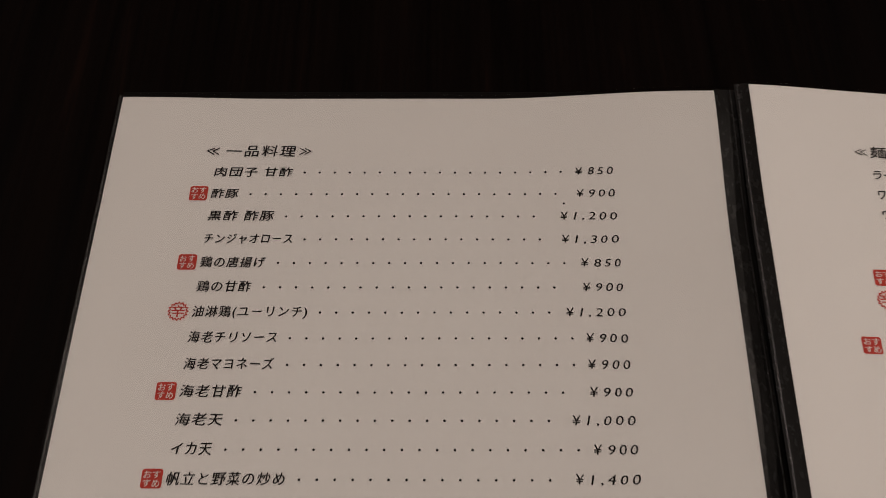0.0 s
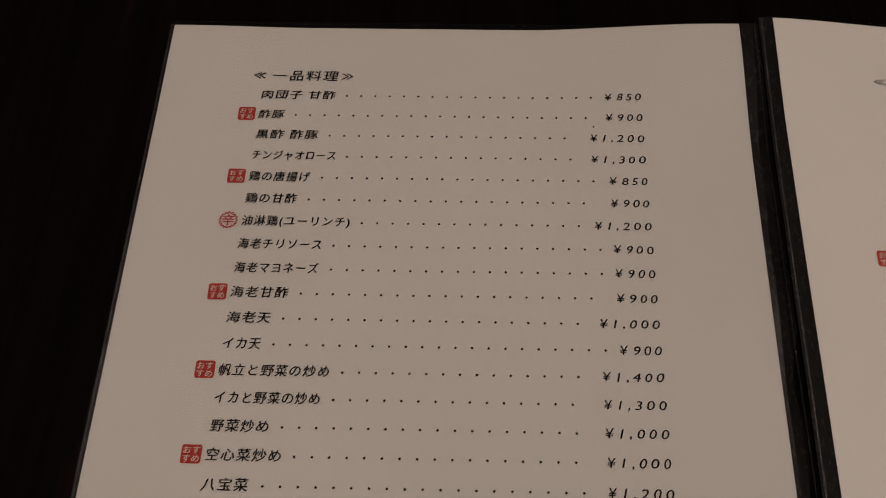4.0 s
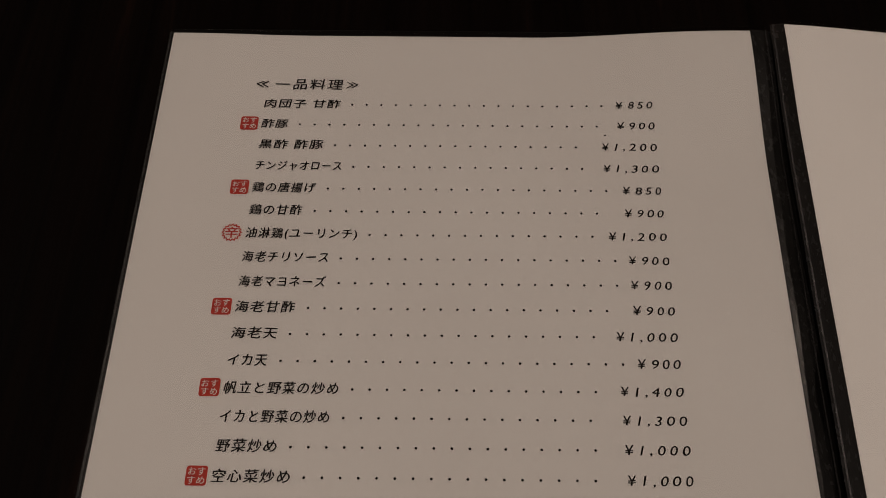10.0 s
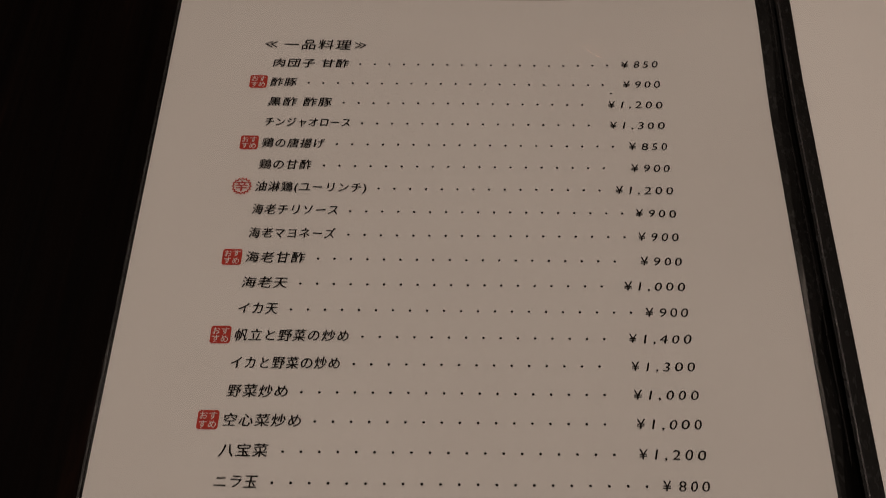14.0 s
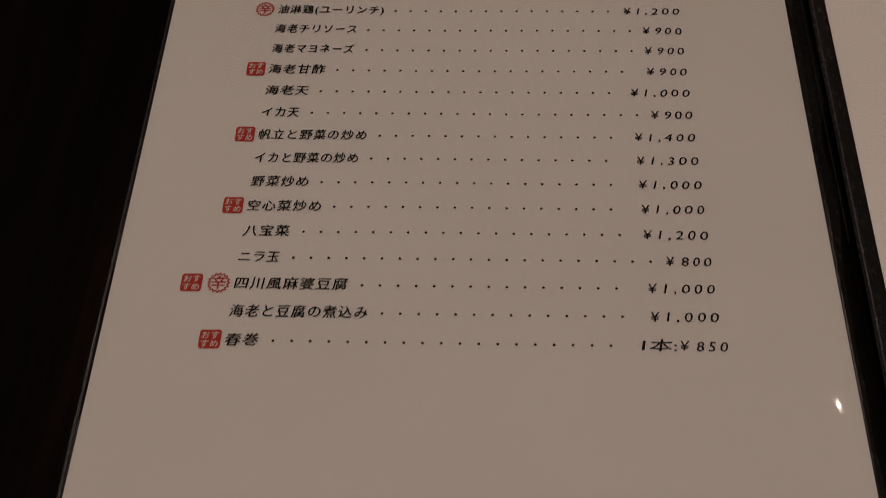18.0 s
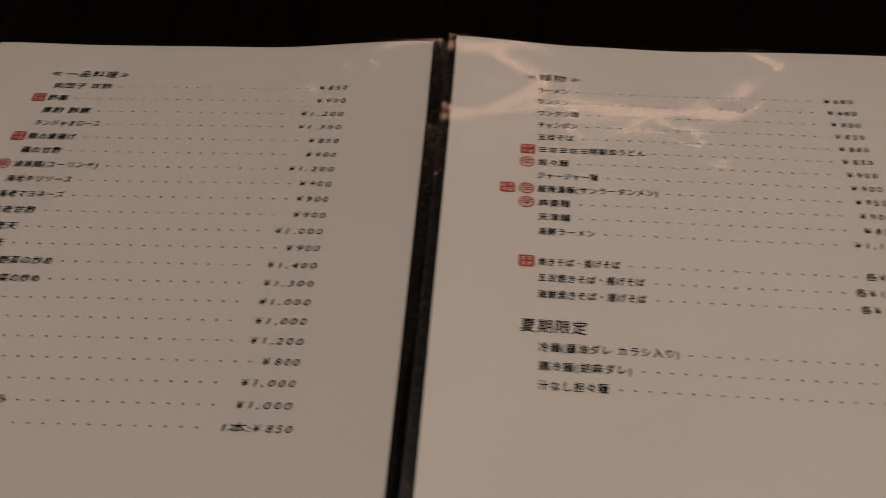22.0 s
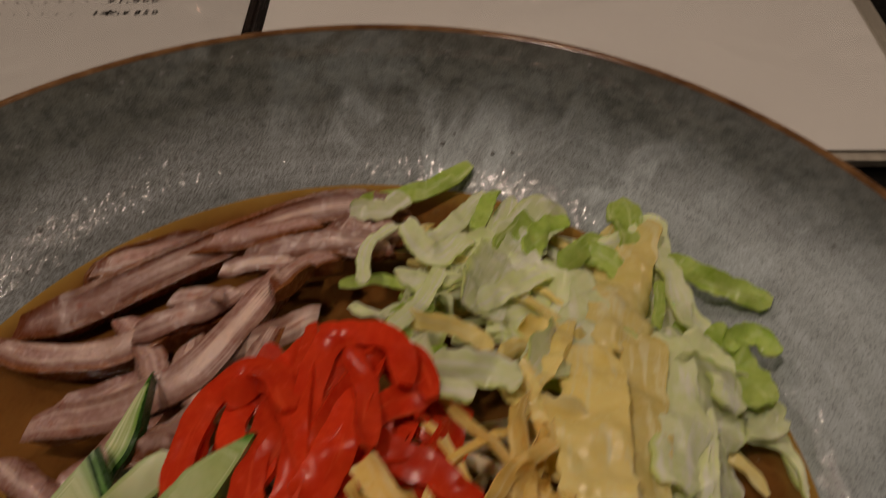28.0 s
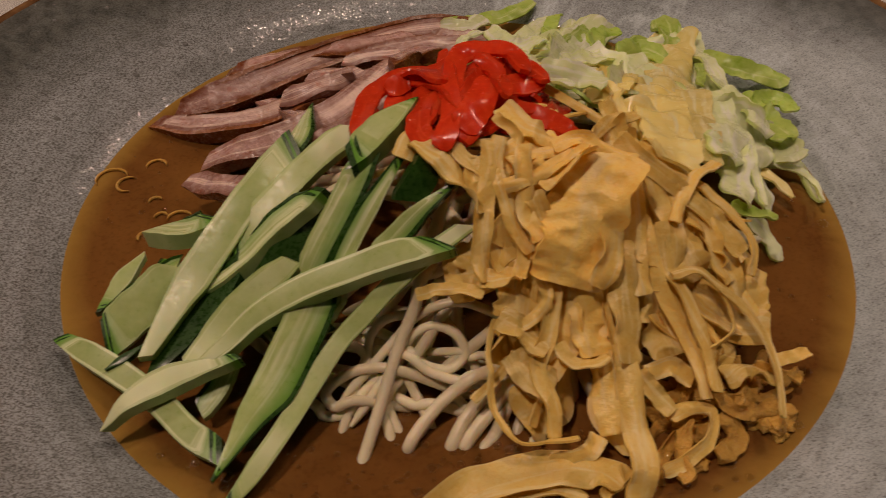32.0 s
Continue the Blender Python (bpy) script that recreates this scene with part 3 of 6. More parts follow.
board.disc("printed_egg", 0.102, -0.0560, 0.044, YOLK_INK, poster, "", 0.00046, 40, 0.0250, 0.22)
board.disc("printed_ginger", 0.128, -0.0400, 0.017, BERRY_INK, poster, "", 0.00056, 30, 0.007, 0.35)
STRAW_INK = ink("straw_print", (0.70, 0.52, 0.14), (0.88, 0.74, 0.34))
DEEP_INK = ink("deep_green_print", (0.015, 0.06, 0.01), (0.05, 0.14, 0.02))
pencil = random.Random(11)


def strokes(name, n, cu, cv, ru, rv, length, width, slope, material, lift):
    """Many thin printed strokes within an oval of the photograph."""
    pts, faces = [], []
    for _ in range(n):
        a, r = pencil.uniform(0, 2 * math.pi), math.sqrt(pencil.random())
        u, v, d = cu + ru * r * math.cos(a), cv + rv * r * math.sin(a), slope + pencil.gauss(0, 0.45)
        du, dv, w = length / 2 * math.cos(d), length / 2 * math.sin(d), width / 2
        b = len(pts)
        pts += [(u - du, v - dv - w), (u + du, v + dv - w), (u + du, v + dv + w), (u - du, v - dv + w)]
        faces.append((b, b + 1, b + 2, b + 3))
    board.lay(name, pts, faces, material, poster, "", lift)


strokes("printed_egg_strands", 520, 0.102, -0.0560, 0.042, 0.023, 0.009, 0.00045, 0.6, STRAW_INK, 0.00049)
strokes("printed_egg_shadows", 160, 0.102, -0.0570, 0.040, 0.021, 0.007, 0.0004, 0.8, SAUCE_INK, 0.00050)
strokes("printed_cucumber", 46, 0.086, -0.0335, 0.021, 0.006, 0.016, 0.0016, -0.2, DEEP_INK, 0.00052)
strokes("printed_cucumber_flesh", 40, 0.088, -0.0340, 0.021, 0.006, 0.014, 0.0012, -0.2, LEAF_INK, 0.00054)
for i in range(7):  # waves printed on the green panel
    for j in range(9):
        board.disc("wave_print", 0.052 + 0.022 * i + (0.011 if j % 2 else 0), -0.115 - 0.02 * j, 0.0105, LEAF_INK, poster, "", 0.00024, 26, 0.0085, inner=0.965)
board.disc("white_roundel", 0.0200, -0.0290, 0.0128, WHITE_INK, poster, "", 0.00026, 36, rough=0.12, inner=0.965)
board.disc("pale_roundel", 0.0200, -0.0290, 0.0118, LILAC_INK, poster, "", 0.00024, 36, rough=0.08)
board.inscribe("poster_lettering", "夏", 0.0115, -0.0290, 0.0170, 0.0185, WHITE_INK, poster, weight=0.0008, lift=0.00034)
board.inscribe("poster_lettering", "夏", 0.0120, -0.0290, 0.0160, 0.0180, NAVY_INK, poster, weight=0.00035, lift=0.00042)
for body, v, size in (("の", -0.0450, 0.0125), ("お", -0.0590, 0.0135), ("す", -0.0730, 0.0135), ("す", -0.0870, 0.0135), ("め", -0.1020, 0.0135), ("た", -0.1685, 0.0135), ("い", -0.1815, 0.0125), ("麺", -0.1960, 0.0150)):
    board.inscribe("poster_lettering", body, 0.0210 - size * 0.44, v, size * 0.86, size * 0.92, NAVY_INK, poster, weight=0.0013, lift=0.00028)
    board.inscribe("poster_lettering", body, 0.0210 - size * 0.44 + 0.0005, v, size * 0.86 - 0.001, size * 0.92, WHITE_INK, poster, weight=0.00035, lift=0.00036)
board.disc("pale_roundel", 0.0212, -0.1495, 0.0125, PALE_BLUE, poster, "", 0.00026, 36, rough=0.1)
board.inscribe("poster_lettering", "冷", 0.0122, -0.1495, 0.0180, 0.0175, WHITE_INK, poster, weight=0.0010, lift=0.00034)
board.inscribe("poster_lettering", "冷", 0.0127, -0.1495, 0.0170, 0.0170, BLUE_INK, poster, weight=0.0002, lift=0.00042)
board.inscribe("poster_lettering", "各", 0.0125, -0.2290, 0.0085, 0.0090, INK, poster, weight=0.00015, lift=0.00034)
board.inscribe("poster_lettering", "1,0", 0.0140, -0.2420, 0.0170, 0.0130, INK, poster, weight=0.0002, lift=0.00034)
for i in range(5):  # dark characters on the green panel that cannot be made out
    board.quad("lettering_bar", 0.0530, 0.0630, -0.1280 - 0.014 * i, -0.1200 - 0.014 * i, LEAF_INK, poster, lift=0.0003)
bpy.data.objects.remove(FONT_OB)

# ---- the bowl ----
BX, BY = 0.1367, -0.2315
SOUP_Z = 0.0385


def glaze_build(nt, b):
    v = coords(nt)
    specks = noise_tex(nt, v, 2400, 3, 0.7)
    coarse = noise_tex(nt, v, 300, 3, 0.6)
    cloud = noise_tex(nt, v, 16, 4, 0.6, 0.6)
    runs = noise_tex(nt, coords(nt, (1, 0.12, 0.3)), 75, 3, 0.6)
    base = ramp(nt, cloud, (0.32, (0.40, 0.50, 0.53)), (0.52, (0.57, 0.69, 0.74)), (0.72, (0.70, 0.84, 0.90)))
    base = mixed(nt, 0.3, base, ramp(nt, runs, (0.4, (0.34, 0.35, 0.34)), (0.66, (0.72, 0.74, 0.76))))
    # dark specks and a darker tone thicken away from a point on the right
    tc = nt.nodes.new("ShaderNodeTexCoord")
    pool = node(nt, "ShaderNodeVectorMath", operation="DISTANCE")
    pool.inputs[1].default_value = (0.28, -0.275, 0.05)
    nt.links.new(tc.outputs["Object"], pool.inputs[0])
    thick = node(nt, "ShaderNodeMapRange")
    thick.inputs[1].default_value, thick.inputs[2].default_value, thick.inputs[3].default_value, thick.inputs[4].default_value = 0.11, 0.22, 0.42, 1.0
    nt.links.new(pool.outputs["Value"], thick.inputs[0])
    dark = ramp(nt, specks, (0.41, (0.36, 0.33, 0.30)), (0.54, (1, 1, 1)))
    blot = ramp(nt, coarse, (0.35, (0.55, 0.54, 0.52)), (0.55, (1, 1, 1)))
    c = mixed(nt, thick.outputs[0], base, mixed(nt, 1.0, mixed(nt, 0.52, base, (0.15, 0.145, 0.14)), dark, "MULTIPLY"))
    c = mixed(nt, 0.30, c, blot, "MULTIPLY")
    c = mixed(nt, 0.6, c, ramp(nt, noise_tex(nt, v, 2100, 2, 0.6), (0.34, (0.22, 0.20, 0.17)), (0.45, (1, 1, 1))), "MULTIPLY")
    # rings left by the turning, and pale runs of glaze down the far side
    xyz = nt.nodes.new("ShaderNodeSeparateXYZ")
    shift = node(nt, "ShaderNodeVectorMath", operation="SUBTRACT")
    shift.inputs[1].default_value = (BX, BY, 0)
    nt.links.new(tc.outputs["Object"], shift.inputs[0])
    nt.links.new(shift.outputs[0], xyz.inputs[0])
    turn = node(nt, "ShaderNodeMath", operation="ARCTAN2")
    nt.links.new(xyz.outputs[1], turn.inputs[0])
    nt.links.new(xyz.outputs[0], turn.inputs[1])
    reach = node(nt, "ShaderNodeVectorMath", operation="LENGTH")
    nt.links.new(shift.outputs[0], reach.inputs[0])

    def polar(by_angle, by_radius):
        out = nt.nodes.new("ShaderNodeCombineXYZ")
        for i, (src, k) in enumerate(((turn.outputs[0], by_angle), (reach.outputs["Value"], by_radius))):
            scaled = node(nt, "ShaderNodeMath", operation="MULTIPLY")
            scaled.inputs[1].default_value = k
            nt.links.new(src, scaled.inputs[0])
            nt.links.new(scaled.outputs[0], out.inputs[i])
        return out.outputs[0]

    rings = noise_tex(nt, polar(0.9, 300), 1.0, 3, 0.6, 0.4)
    c = mixed(nt, 0.32, c, ramp(nt, rings, (0.38, (0.52, 0.50, 0.45)), (0.60, (1, 1, 1))), "MULTIPLY")
    pale = noise_tex(nt, polar(5.5, 26), 1.0, 4, 0.65, 1.2)
    side = node(nt, "ShaderNodeMapRange")
    side.inputs[1].default_value, side.inputs[2].default_value, side.inputs[4].default_value = 0.066, 0.085, 0.8
    far_side = node(nt, "ShaderNodeVectorMath", operation="DOT_PRODUCT")
    far_side.inputs[1].default_value = (0.45, 0.9, 0)
    nt.links.new(shift.outputs[0], far_side.inputs[0])
    nt.links.new(far_side.outputs["Value"], side.inputs[0])
    run = node(nt, "ShaderNodeMath", operation="MULTIPLY")
    nt.links.new(ramp(nt, pale, (0.50, (0, 0, 0)), (0.66, (1, 1, 1))), run.inputs[0])
    nt.links.new(side.outputs[0], run.inputs[1])
    c = mixed(nt, run.outputs[0], c, ramp(nt, specks, (0.38, (0.40, 0.46, 0.48)), (0.56, (0.66, 0.76, 0.80))))
    # dark olive brown towards the rim, reaching further in on the far side
    axis = node(nt, "ShaderNodeVectorMath", operation="DISTANCE")
    axis.inputs[1].default_value = (BX + 0.003, BY - 0.022, 0.05)
    nt.links.new(tc.outputs["Object"], axis.inputs[0])
    lift = node(nt, "ShaderNodeMath", operation="MULTIPLY_ADD")
    lift.inputs[1].default_value, lift.inputs[2].default_value = 0.022, -0.011
    nt.links.new(runs, lift.inputs[0])
    near = node(nt, "ShaderNodeMath", operation="ADD")
    nt.links.new(axis.outputs["Value"], near.inputs[0])
    nt.links.new(lift.outputs[0], near.inputs[1])
    brown = node(nt, "ShaderNodeMapRange")
    brown.inputs[1].default_value, brown.inputs[2].default_value, brown.inputs[4].default_value = 0.107, 0.124, 0.82
    nt.links.new(near.outputs[0], brown.inputs[0])
    c = mixed(nt, brown.outputs[0], c, ramp(nt, coarse, (0.35, (0.024, 0.027, 0.020)), (0.65, (0.075, 0.080, 0.066))))
    nt.links.new(c, b.inputs["Base Color"])
    nt.links.new(ramp(nt, coarse, (0.3, (0.36,) * 3), (0.7, (0.46,) * 3)), b.inputs["Roughness"])
    b.inputs["Coat Weight"].default_value, b.inputs["Coat Roughness"].default_value = 0.34, 0.07
    b.inputs["Specular IOR Level"].default_value = 0.2
    bp = bump(nt, b, noise_tex(nt, v, 420, 2, 0.5), 0.8, 0.00045)
    nt.links.new(bp.outputs[0], b.inputs["Coat Normal"])


def rim_build(nt, b):
    v = coords(nt)
    n = noise_tex(nt, v, 160, 4)
    nt.links.new(ramp(nt, n, (0.3, (0.10, 0.045, 0.018)), (0.6, (0.22, 0.115, 0.05)), (0.8, (0.30, 0.20, 0.12))), b.inputs["Base Color"])
    b.inputs["Roughness"].default_value = 0.14
    bump(nt, b, noise_tex(nt, v, 500, 3), 0.5, 0.00015)


def soup_build(nt, b):
    v = coords(nt)
    cloud = noise_tex(nt, v, 45, 4, 0.6, 0.8)
    grain = noise_tex(nt, v, 1100, 2, 0.6)
    deep = mixed(nt, 0.15, ramp(nt, cloud, (0.25, (0.115, 0.044, 0.0105)), (0.75, (0.215, 0.094, 0.024))), ramp(nt, grain, (0.35, (0.11, 0.045, 0.012)), (0.5, (0.26, 0.122, 0.034))))
    # the thin layer over the bowl's side is yellower
    tc = nt.nodes.new("ShaderNodeTexCoord")
    off = node(nt, "ShaderNodeVectorMath", operation="DISTANCE")
    off.inputs[1].default_value = (BX, BY, SOUP_Z)
    nt.links.new(tc.outputs["Object"], off.inputs[0])
    wide = node(nt, "ShaderNodeMath", operation="MULTIPLY_ADD")
    wide.inputs[1].default_value, wide.inputs[2].default_value = 0.006, -0.003
    nt.links.new(cloud, wide.inputs[0])
    r = node(nt, "ShaderNodeMath", operation="ADD")
    nt.links.new(off.outputs["Value"], r.inputs[0])
    nt.links.new(wide.outputs[0], r.inputs[1])
    thin = node(nt, "ShaderNodeMapRange")
    thin.inputs[1].default_value, thin.inputs[2].default_value = 0.0740, 0.0808
    nt.links.new(r.outputs[0], thin.inputs[0])
    nt.links.new(mixed(nt, thin.outputs[0], deep, (0.36, 0.215, 0.050)), b.inputs["Base Color"])
    b.inputs["Roughness"].default_value = 0.06
    b.inputs["Subsurface Weight"].default_value = 0.25
    b.inputs["Subsurface Radius"].default_value = (0.004, 0.002, 0.001)
    bump(nt, b, noise_tex(nt, v, 150, 3), 0.3, 0.0004)


GLAZE = mat("speckled_grey_glaze", glaze_build)
RIM = mat("brown_glaze", rim_build)
SOUP = mat("brown_soup", soup_build)


def turned(prof, n=128, wobble=0.0, closed=False):
    """A shape of revolution about the bowl's axis from (radius, height) pairs."""
    bm = bmesh.new()
    rows = []
    for i in range(n):
        a = 2 * math.pi * i / n
        k = 1 + wobble * noise.noise(Vector((math.cos(a) * 1.3, math.sin(a) * 1.3, 4)))
        rows.append([bm.verts.new((BX + r * k * math.cos(a), BY + r * k * math.sin(a), z)) for r, z in prof])
    m = len(prof)
    for i in range(n):
        for k in range(m if closed else m - 1):
            bm.faces.new((rows[i][k], rows[(i + 1) % n][k], rows[(i + 1) % n][(k + 1) % m], rows[i][(k + 1) % m]))
    bmesh.ops.recalc_face_normals(bm, faces=bm.faces[:])
    return bm


bowl = root("noodle_bowl", (BX, BY, 0.0), "wide speckled grey glazed bowl with brown rim, full of noodles", "bowl")
inner = [(0.0005, 0.014), (0.03, 0.0142), (0.055, 0.019), (0.070, 0.0285), (0.0795, 0.0385), (0.088, 0.0432), (0.099, 0.0475), (0.110, 0.0512), (0.1198, 0.0543)]
outer = [(0.1205, 0.0520), (0.108, 0.0440), (0.088, 0.0340), (0.068, 0.0200), (0.052, 0.0095), (0.0005, 0.0090)]
part("body", turned(inner + outer, 128, 0.006), GLAZE, bowl, smooth=True)
part("rim", turned([(0.1194, 0.0540), (0.1202, 0.0547), (0.1212, 0.0549), (0.1220, 0.0543), (0.1221, 0.0532), (0.1206, 0.0520), (0.1196, 0.0530)], 128, 0.006, True), RIM, bowl, "brown glazed rim", smooth=True)
# added beads that catch the lamps, for the glints of the dimpled glaze
BEAD = speckled("glossy_glint_bead", (0.10, 0.10, 0.09), (0.24, 0.25, 0.25), 300, 0.06, spec=0.9)
beads = bmesh.new()
bead_rng = random.Random(3)
for _ in range(170):
    a, r = bead_rng.gauss(2.2, 0.75), bead_rng.uniform(0.089, 0.1185)
    z = 0.0432 + (r - 0.088) * 0.35
    size = bead_rng.uniform(0.0004, 0.0009)
    bmesh.ops.create_icosphere(beads, subdivisions=2, radius=size, matrix=Matrix.Translation((BX + r * math.cos(a), BY + r * math.sin(a), z - size * 0.45)))
part("glaze_speckle", beads, BEAD, bowl, "tiny glossy beads added for glints on the glaze", smooth=True)
part("foot", turned([(0.046, 0.0002), (0.052, 0.0002), (0.053, 0.010), (0.045, 0.0098)], 96, 0, True), GLAZE, bowl, smooth=True)
soup = part("soup", turned([(0.0005, SOUP_Z), (0.02, SOUP_Z), (0.04, SOUP_Z), (0.06, SOUP_Z), (0.074, SOUP_Z), (0.0785, SOUP_Z), (0.0812, SOUP_Z), (0.0815, SOUP_Z), (0.0800, SOUP_Z - 0.003), (0.060, 0.0235), (0.0005, 0.0160)], 128, 0.006), SOUP, None, smooth=True)
tagged(soup, "brown sesame soy soup in the bowl", "soup")


# ---- the food in the bowl ----
def food(name, dark, light, scale, rough, bump_d, sub, stretch=(1, 1, 1), spec=0.5, spots=None, edge=None, streak=None, thin=0.0, soft=0.5):
    def build(nt, b):
        v = coords(nt, stretch)
        info = nt.nodes.new("ShaderNodeObjectInfo")
        big = noise_tex(nt, v, scale, 4, 0.6, 0.5)
        fine = noise_tex(nt, v, scale * 7, 3)
        c = mixed(nt, 0.4, ramp(nt, big, (0.3, dark), (0.7, light)), ramp(nt, fine, (0.3, dark), (0.7, light)))
        hue = node(nt, "ShaderNodeHueSaturation")
        shade = node(nt, "ShaderNodeMapRange")
        shade.inputs[3].default_value, shade.inputs[4].default_value = 0.82, 1.12
        nt.links.new(info.outputs["Random"], shade.inputs[0])
        nt.links.new(shade.outputs[0], hue.inputs["Value"])
        nt.links.new(c, hue.inputs["Color"])
        c = hue.outputs[0]
        if spots:
            c = mixed(nt, ramp(nt, noise_tex(nt, v, scale * 3.5, 2), (0.60, (0, 0, 0)), (0.68, (1, 1, 1))), c, spots)
        if streak:
            # paler bands that run with the piece: colour, stretch along and across it, threshold
            axes = nt.nodes.new("ShaderNodeCombineXYZ")
            for i, attr in enumerate(("along", "across")):
                src = nt.nodes.new("ShaderNodeAttribute")
                src.attribute_name = attr
                scaled = node(nt, "ShaderNodeMath", operation="MULTIPLY")
                scaled.inputs[1].default_value = streak[1 + i]
                nt.links.new(src.outputs["Fac"], scaled.inputs[0])
                nt.links.new(scaled.outputs[0], axes.inputs[i])
            tell = node(nt, "ShaderNodeMath", operation="MULTIPLY")
            tell.inputs[1].default_value = 90.0
            nt.links.new(info.outputs["Random"], tell.inputs[0])
            nt.links.new(tell.outputs[0], axes.inputs[2])
            band = noise_tex(nt, axes.outputs[0], 1.0, 3, 0.6, 0.4)
            c = mixed(nt, ramp(nt, band, (streak[3], (0, 0, 0)), (streak[3] + 0.14, (0.9, 0.9, 0.9))), c, streak[0])
        if edge:
            at = nt.nodes.new("ShaderNodeAttribute")
            at.attribute_name = "across"
            jitter = node(nt, "ShaderNodeMath", operation="MULTIPLY_ADD")
            jitter.inputs[1].default_value, jitter.inputs[2].default_value = 0.5, -0.25
            nt.links.new(big, jitter.inputs[0])
            near = node(nt, "ShaderNodeMath", operation="ADD")
            nt.links.new(at.outputs["Fac"], near.inputs[0])
            nt.links.new(jitter.outputs[0], near.inputs[1])
            c = mixed(nt, ramp(nt, near.outputs[0], (edge[1], (0, 0, 0)), (edge[2], (1, 1, 1))), c, edge[0])
        nt.links.new(c, b.inputs["Base Color"])
        nt.links.new(ramp(nt, fine, (0.3, (rough * 0.7,) * 3), (0.7, (rough * 1.3,) * 3)), b.inputs["Roughness"])
        b.inputs["Specular IOR Level"].default_value = spec
        b.inputs["Subsurface Weight"].default_value = sub
        b.inputs["Subsurface Radius"].default_value = (0.003, 0.0018, 0.0008)
        b.inputs["Subsurface Scale"].default_value = soft
        bump(nt, b, mixed(nt, 0.2, fine, band) if streak else fine, 0.8, bump_d)
        if thin:
            # light that falls through the thin slice
            through_light = nt.nodes.new("ShaderNodeBsdfTranslucent")
            nt.links.new(c, through_light.inputs[0])
            mx = nt.nodes.new("ShaderNodeMixShader")
            mx.inputs[0].default_value = thin
            nt.links.new(b.outputs[0], mx.inputs[1])
            nt.links.new(through_light.outputs[0], mx.inputs[2])
            nt.links.new(mx.outputs[0], nt.nodes["Material Output"].inputs["Surface"])

    return mat(name, build)


FLESH = food("cucumber_flesh", (0.33, 0.44, 0.14), (0.48, 0.56, 0.24), 110, 0.36, 0.00003, 0.3, spec=0.32, edge=((0.10, 0.29, 0.03), 0.40, 1.0), streak=((0.70, 0.75, 0.47), 30, 3, 0.46))
PEEL = food("cucumber_peel", (0.006, 0.028, 0.004), (0.03, 0.095, 0.012), 200, 0.3, 0.00003, 0.1, spec=0.35)
EGG = food("fried_egg", (0.99, 0.66, 0.15), (0.99, 0.78, 0.28), 190, 0.32, 0.0003, 0.1, spec=0.42, streak=((0.99, 0.82, 0.40), 70, 3, 0.50), thin=0.30, soft=0.3)
GINGER = food("red_ginger", (0.66, 0.030, 0.010), (0.92, 0.085, 0.022), 120, 0.22, 0.00006, 0.3, spec=0.36, streak=((0.94, 0.13, 0.04), 60, 3, 0.58), thin=0.25, soft=0.4)
HAM = food("roast_pork", (0.30, 0.140, 0.120), (0.66, 0.46, 0.41), 100, 0.28, 0.0004, 0.3, spec=0.4, spots=(0.40, 0.165, 0.12), streak=((0.86, 0.66, 0.57), 24, 7, 0.46), edge=((0.17, 0.050, 0.020), 0.46, 0.90))
CRUST = food("pork_crust", (0.12, 0.034, 0.010), (0.34, 0.12, 0.034), 140, 0.25, 0.0003, 0.1)
NOODLE = food("noodle", (0.80, 0.69, 0.46), (0.88, 0.79, 0.58), 60, 0.30, 0.00004, 0.4, spec=0.32)
LETTUCE = food("pale_lettuce", (0.86, 0.95, 0.48), (0.96, 0.99, 0.73), 90, 0.28, 0.0002, 0.1, spec=0.32, edge=((0.76, 0.86, 0.34), 0.9, 1.25), streak=((0.98, 0.99, 0.86), 90, 5, 0.48), thin=0.34)
LETTUCE_GOLD = food("soaked_lettuce", (0.96, 0.78, 0.24), (0.99, 0.89, 0.44), 70, 0.24, 0.0002, 0.1, spec=0.4, streak=((0.99, 0.94, 0.60), 80, 4, 0.54), thin=0.3)
LETTUCE_GREEN = food("green_lettuce", (0.36, 0.58, 0.06), (0.72, 0.84, 0.26), 80, 0.32, 0.0002, 0.1, spec=0.32, streak=((0.82, 0.90, 0.46), 80, 4, 0.56), thin=0.3)
PASTE = food("sesame_paste", (0.60, 0.31, 0.06), (0.84, 0.53, 0.15), 220, 0.07, 0.0006, 0.2, thin=0.2)


def curve_points(pts, n):
    """n + 1 points along a smooth curve through pts."""
    p = [Vector(q) for q in pts]
    if len(p) == 2:
        p = [p[0], (p[0] + p[1]) / 2, p[1]]
    p = [2 * p[0] - p[1]] + p + [2 * p[-1] - p[-2]]
    out = []
    segs = len(p) - 3
    for i in range(n + 1):
        s = min(segs * i / n, segs - 1e-6)
        k, t = int(s), s - int(s)
        a, b, c, d = p[k : k + 4]
        out.append(0.5 * (2 * b + (c - a) * t + (2 * a - 5 * b + 4 * c - d) * t * t + (3 * b - a - 3 * c + d) * t**3))
    return out


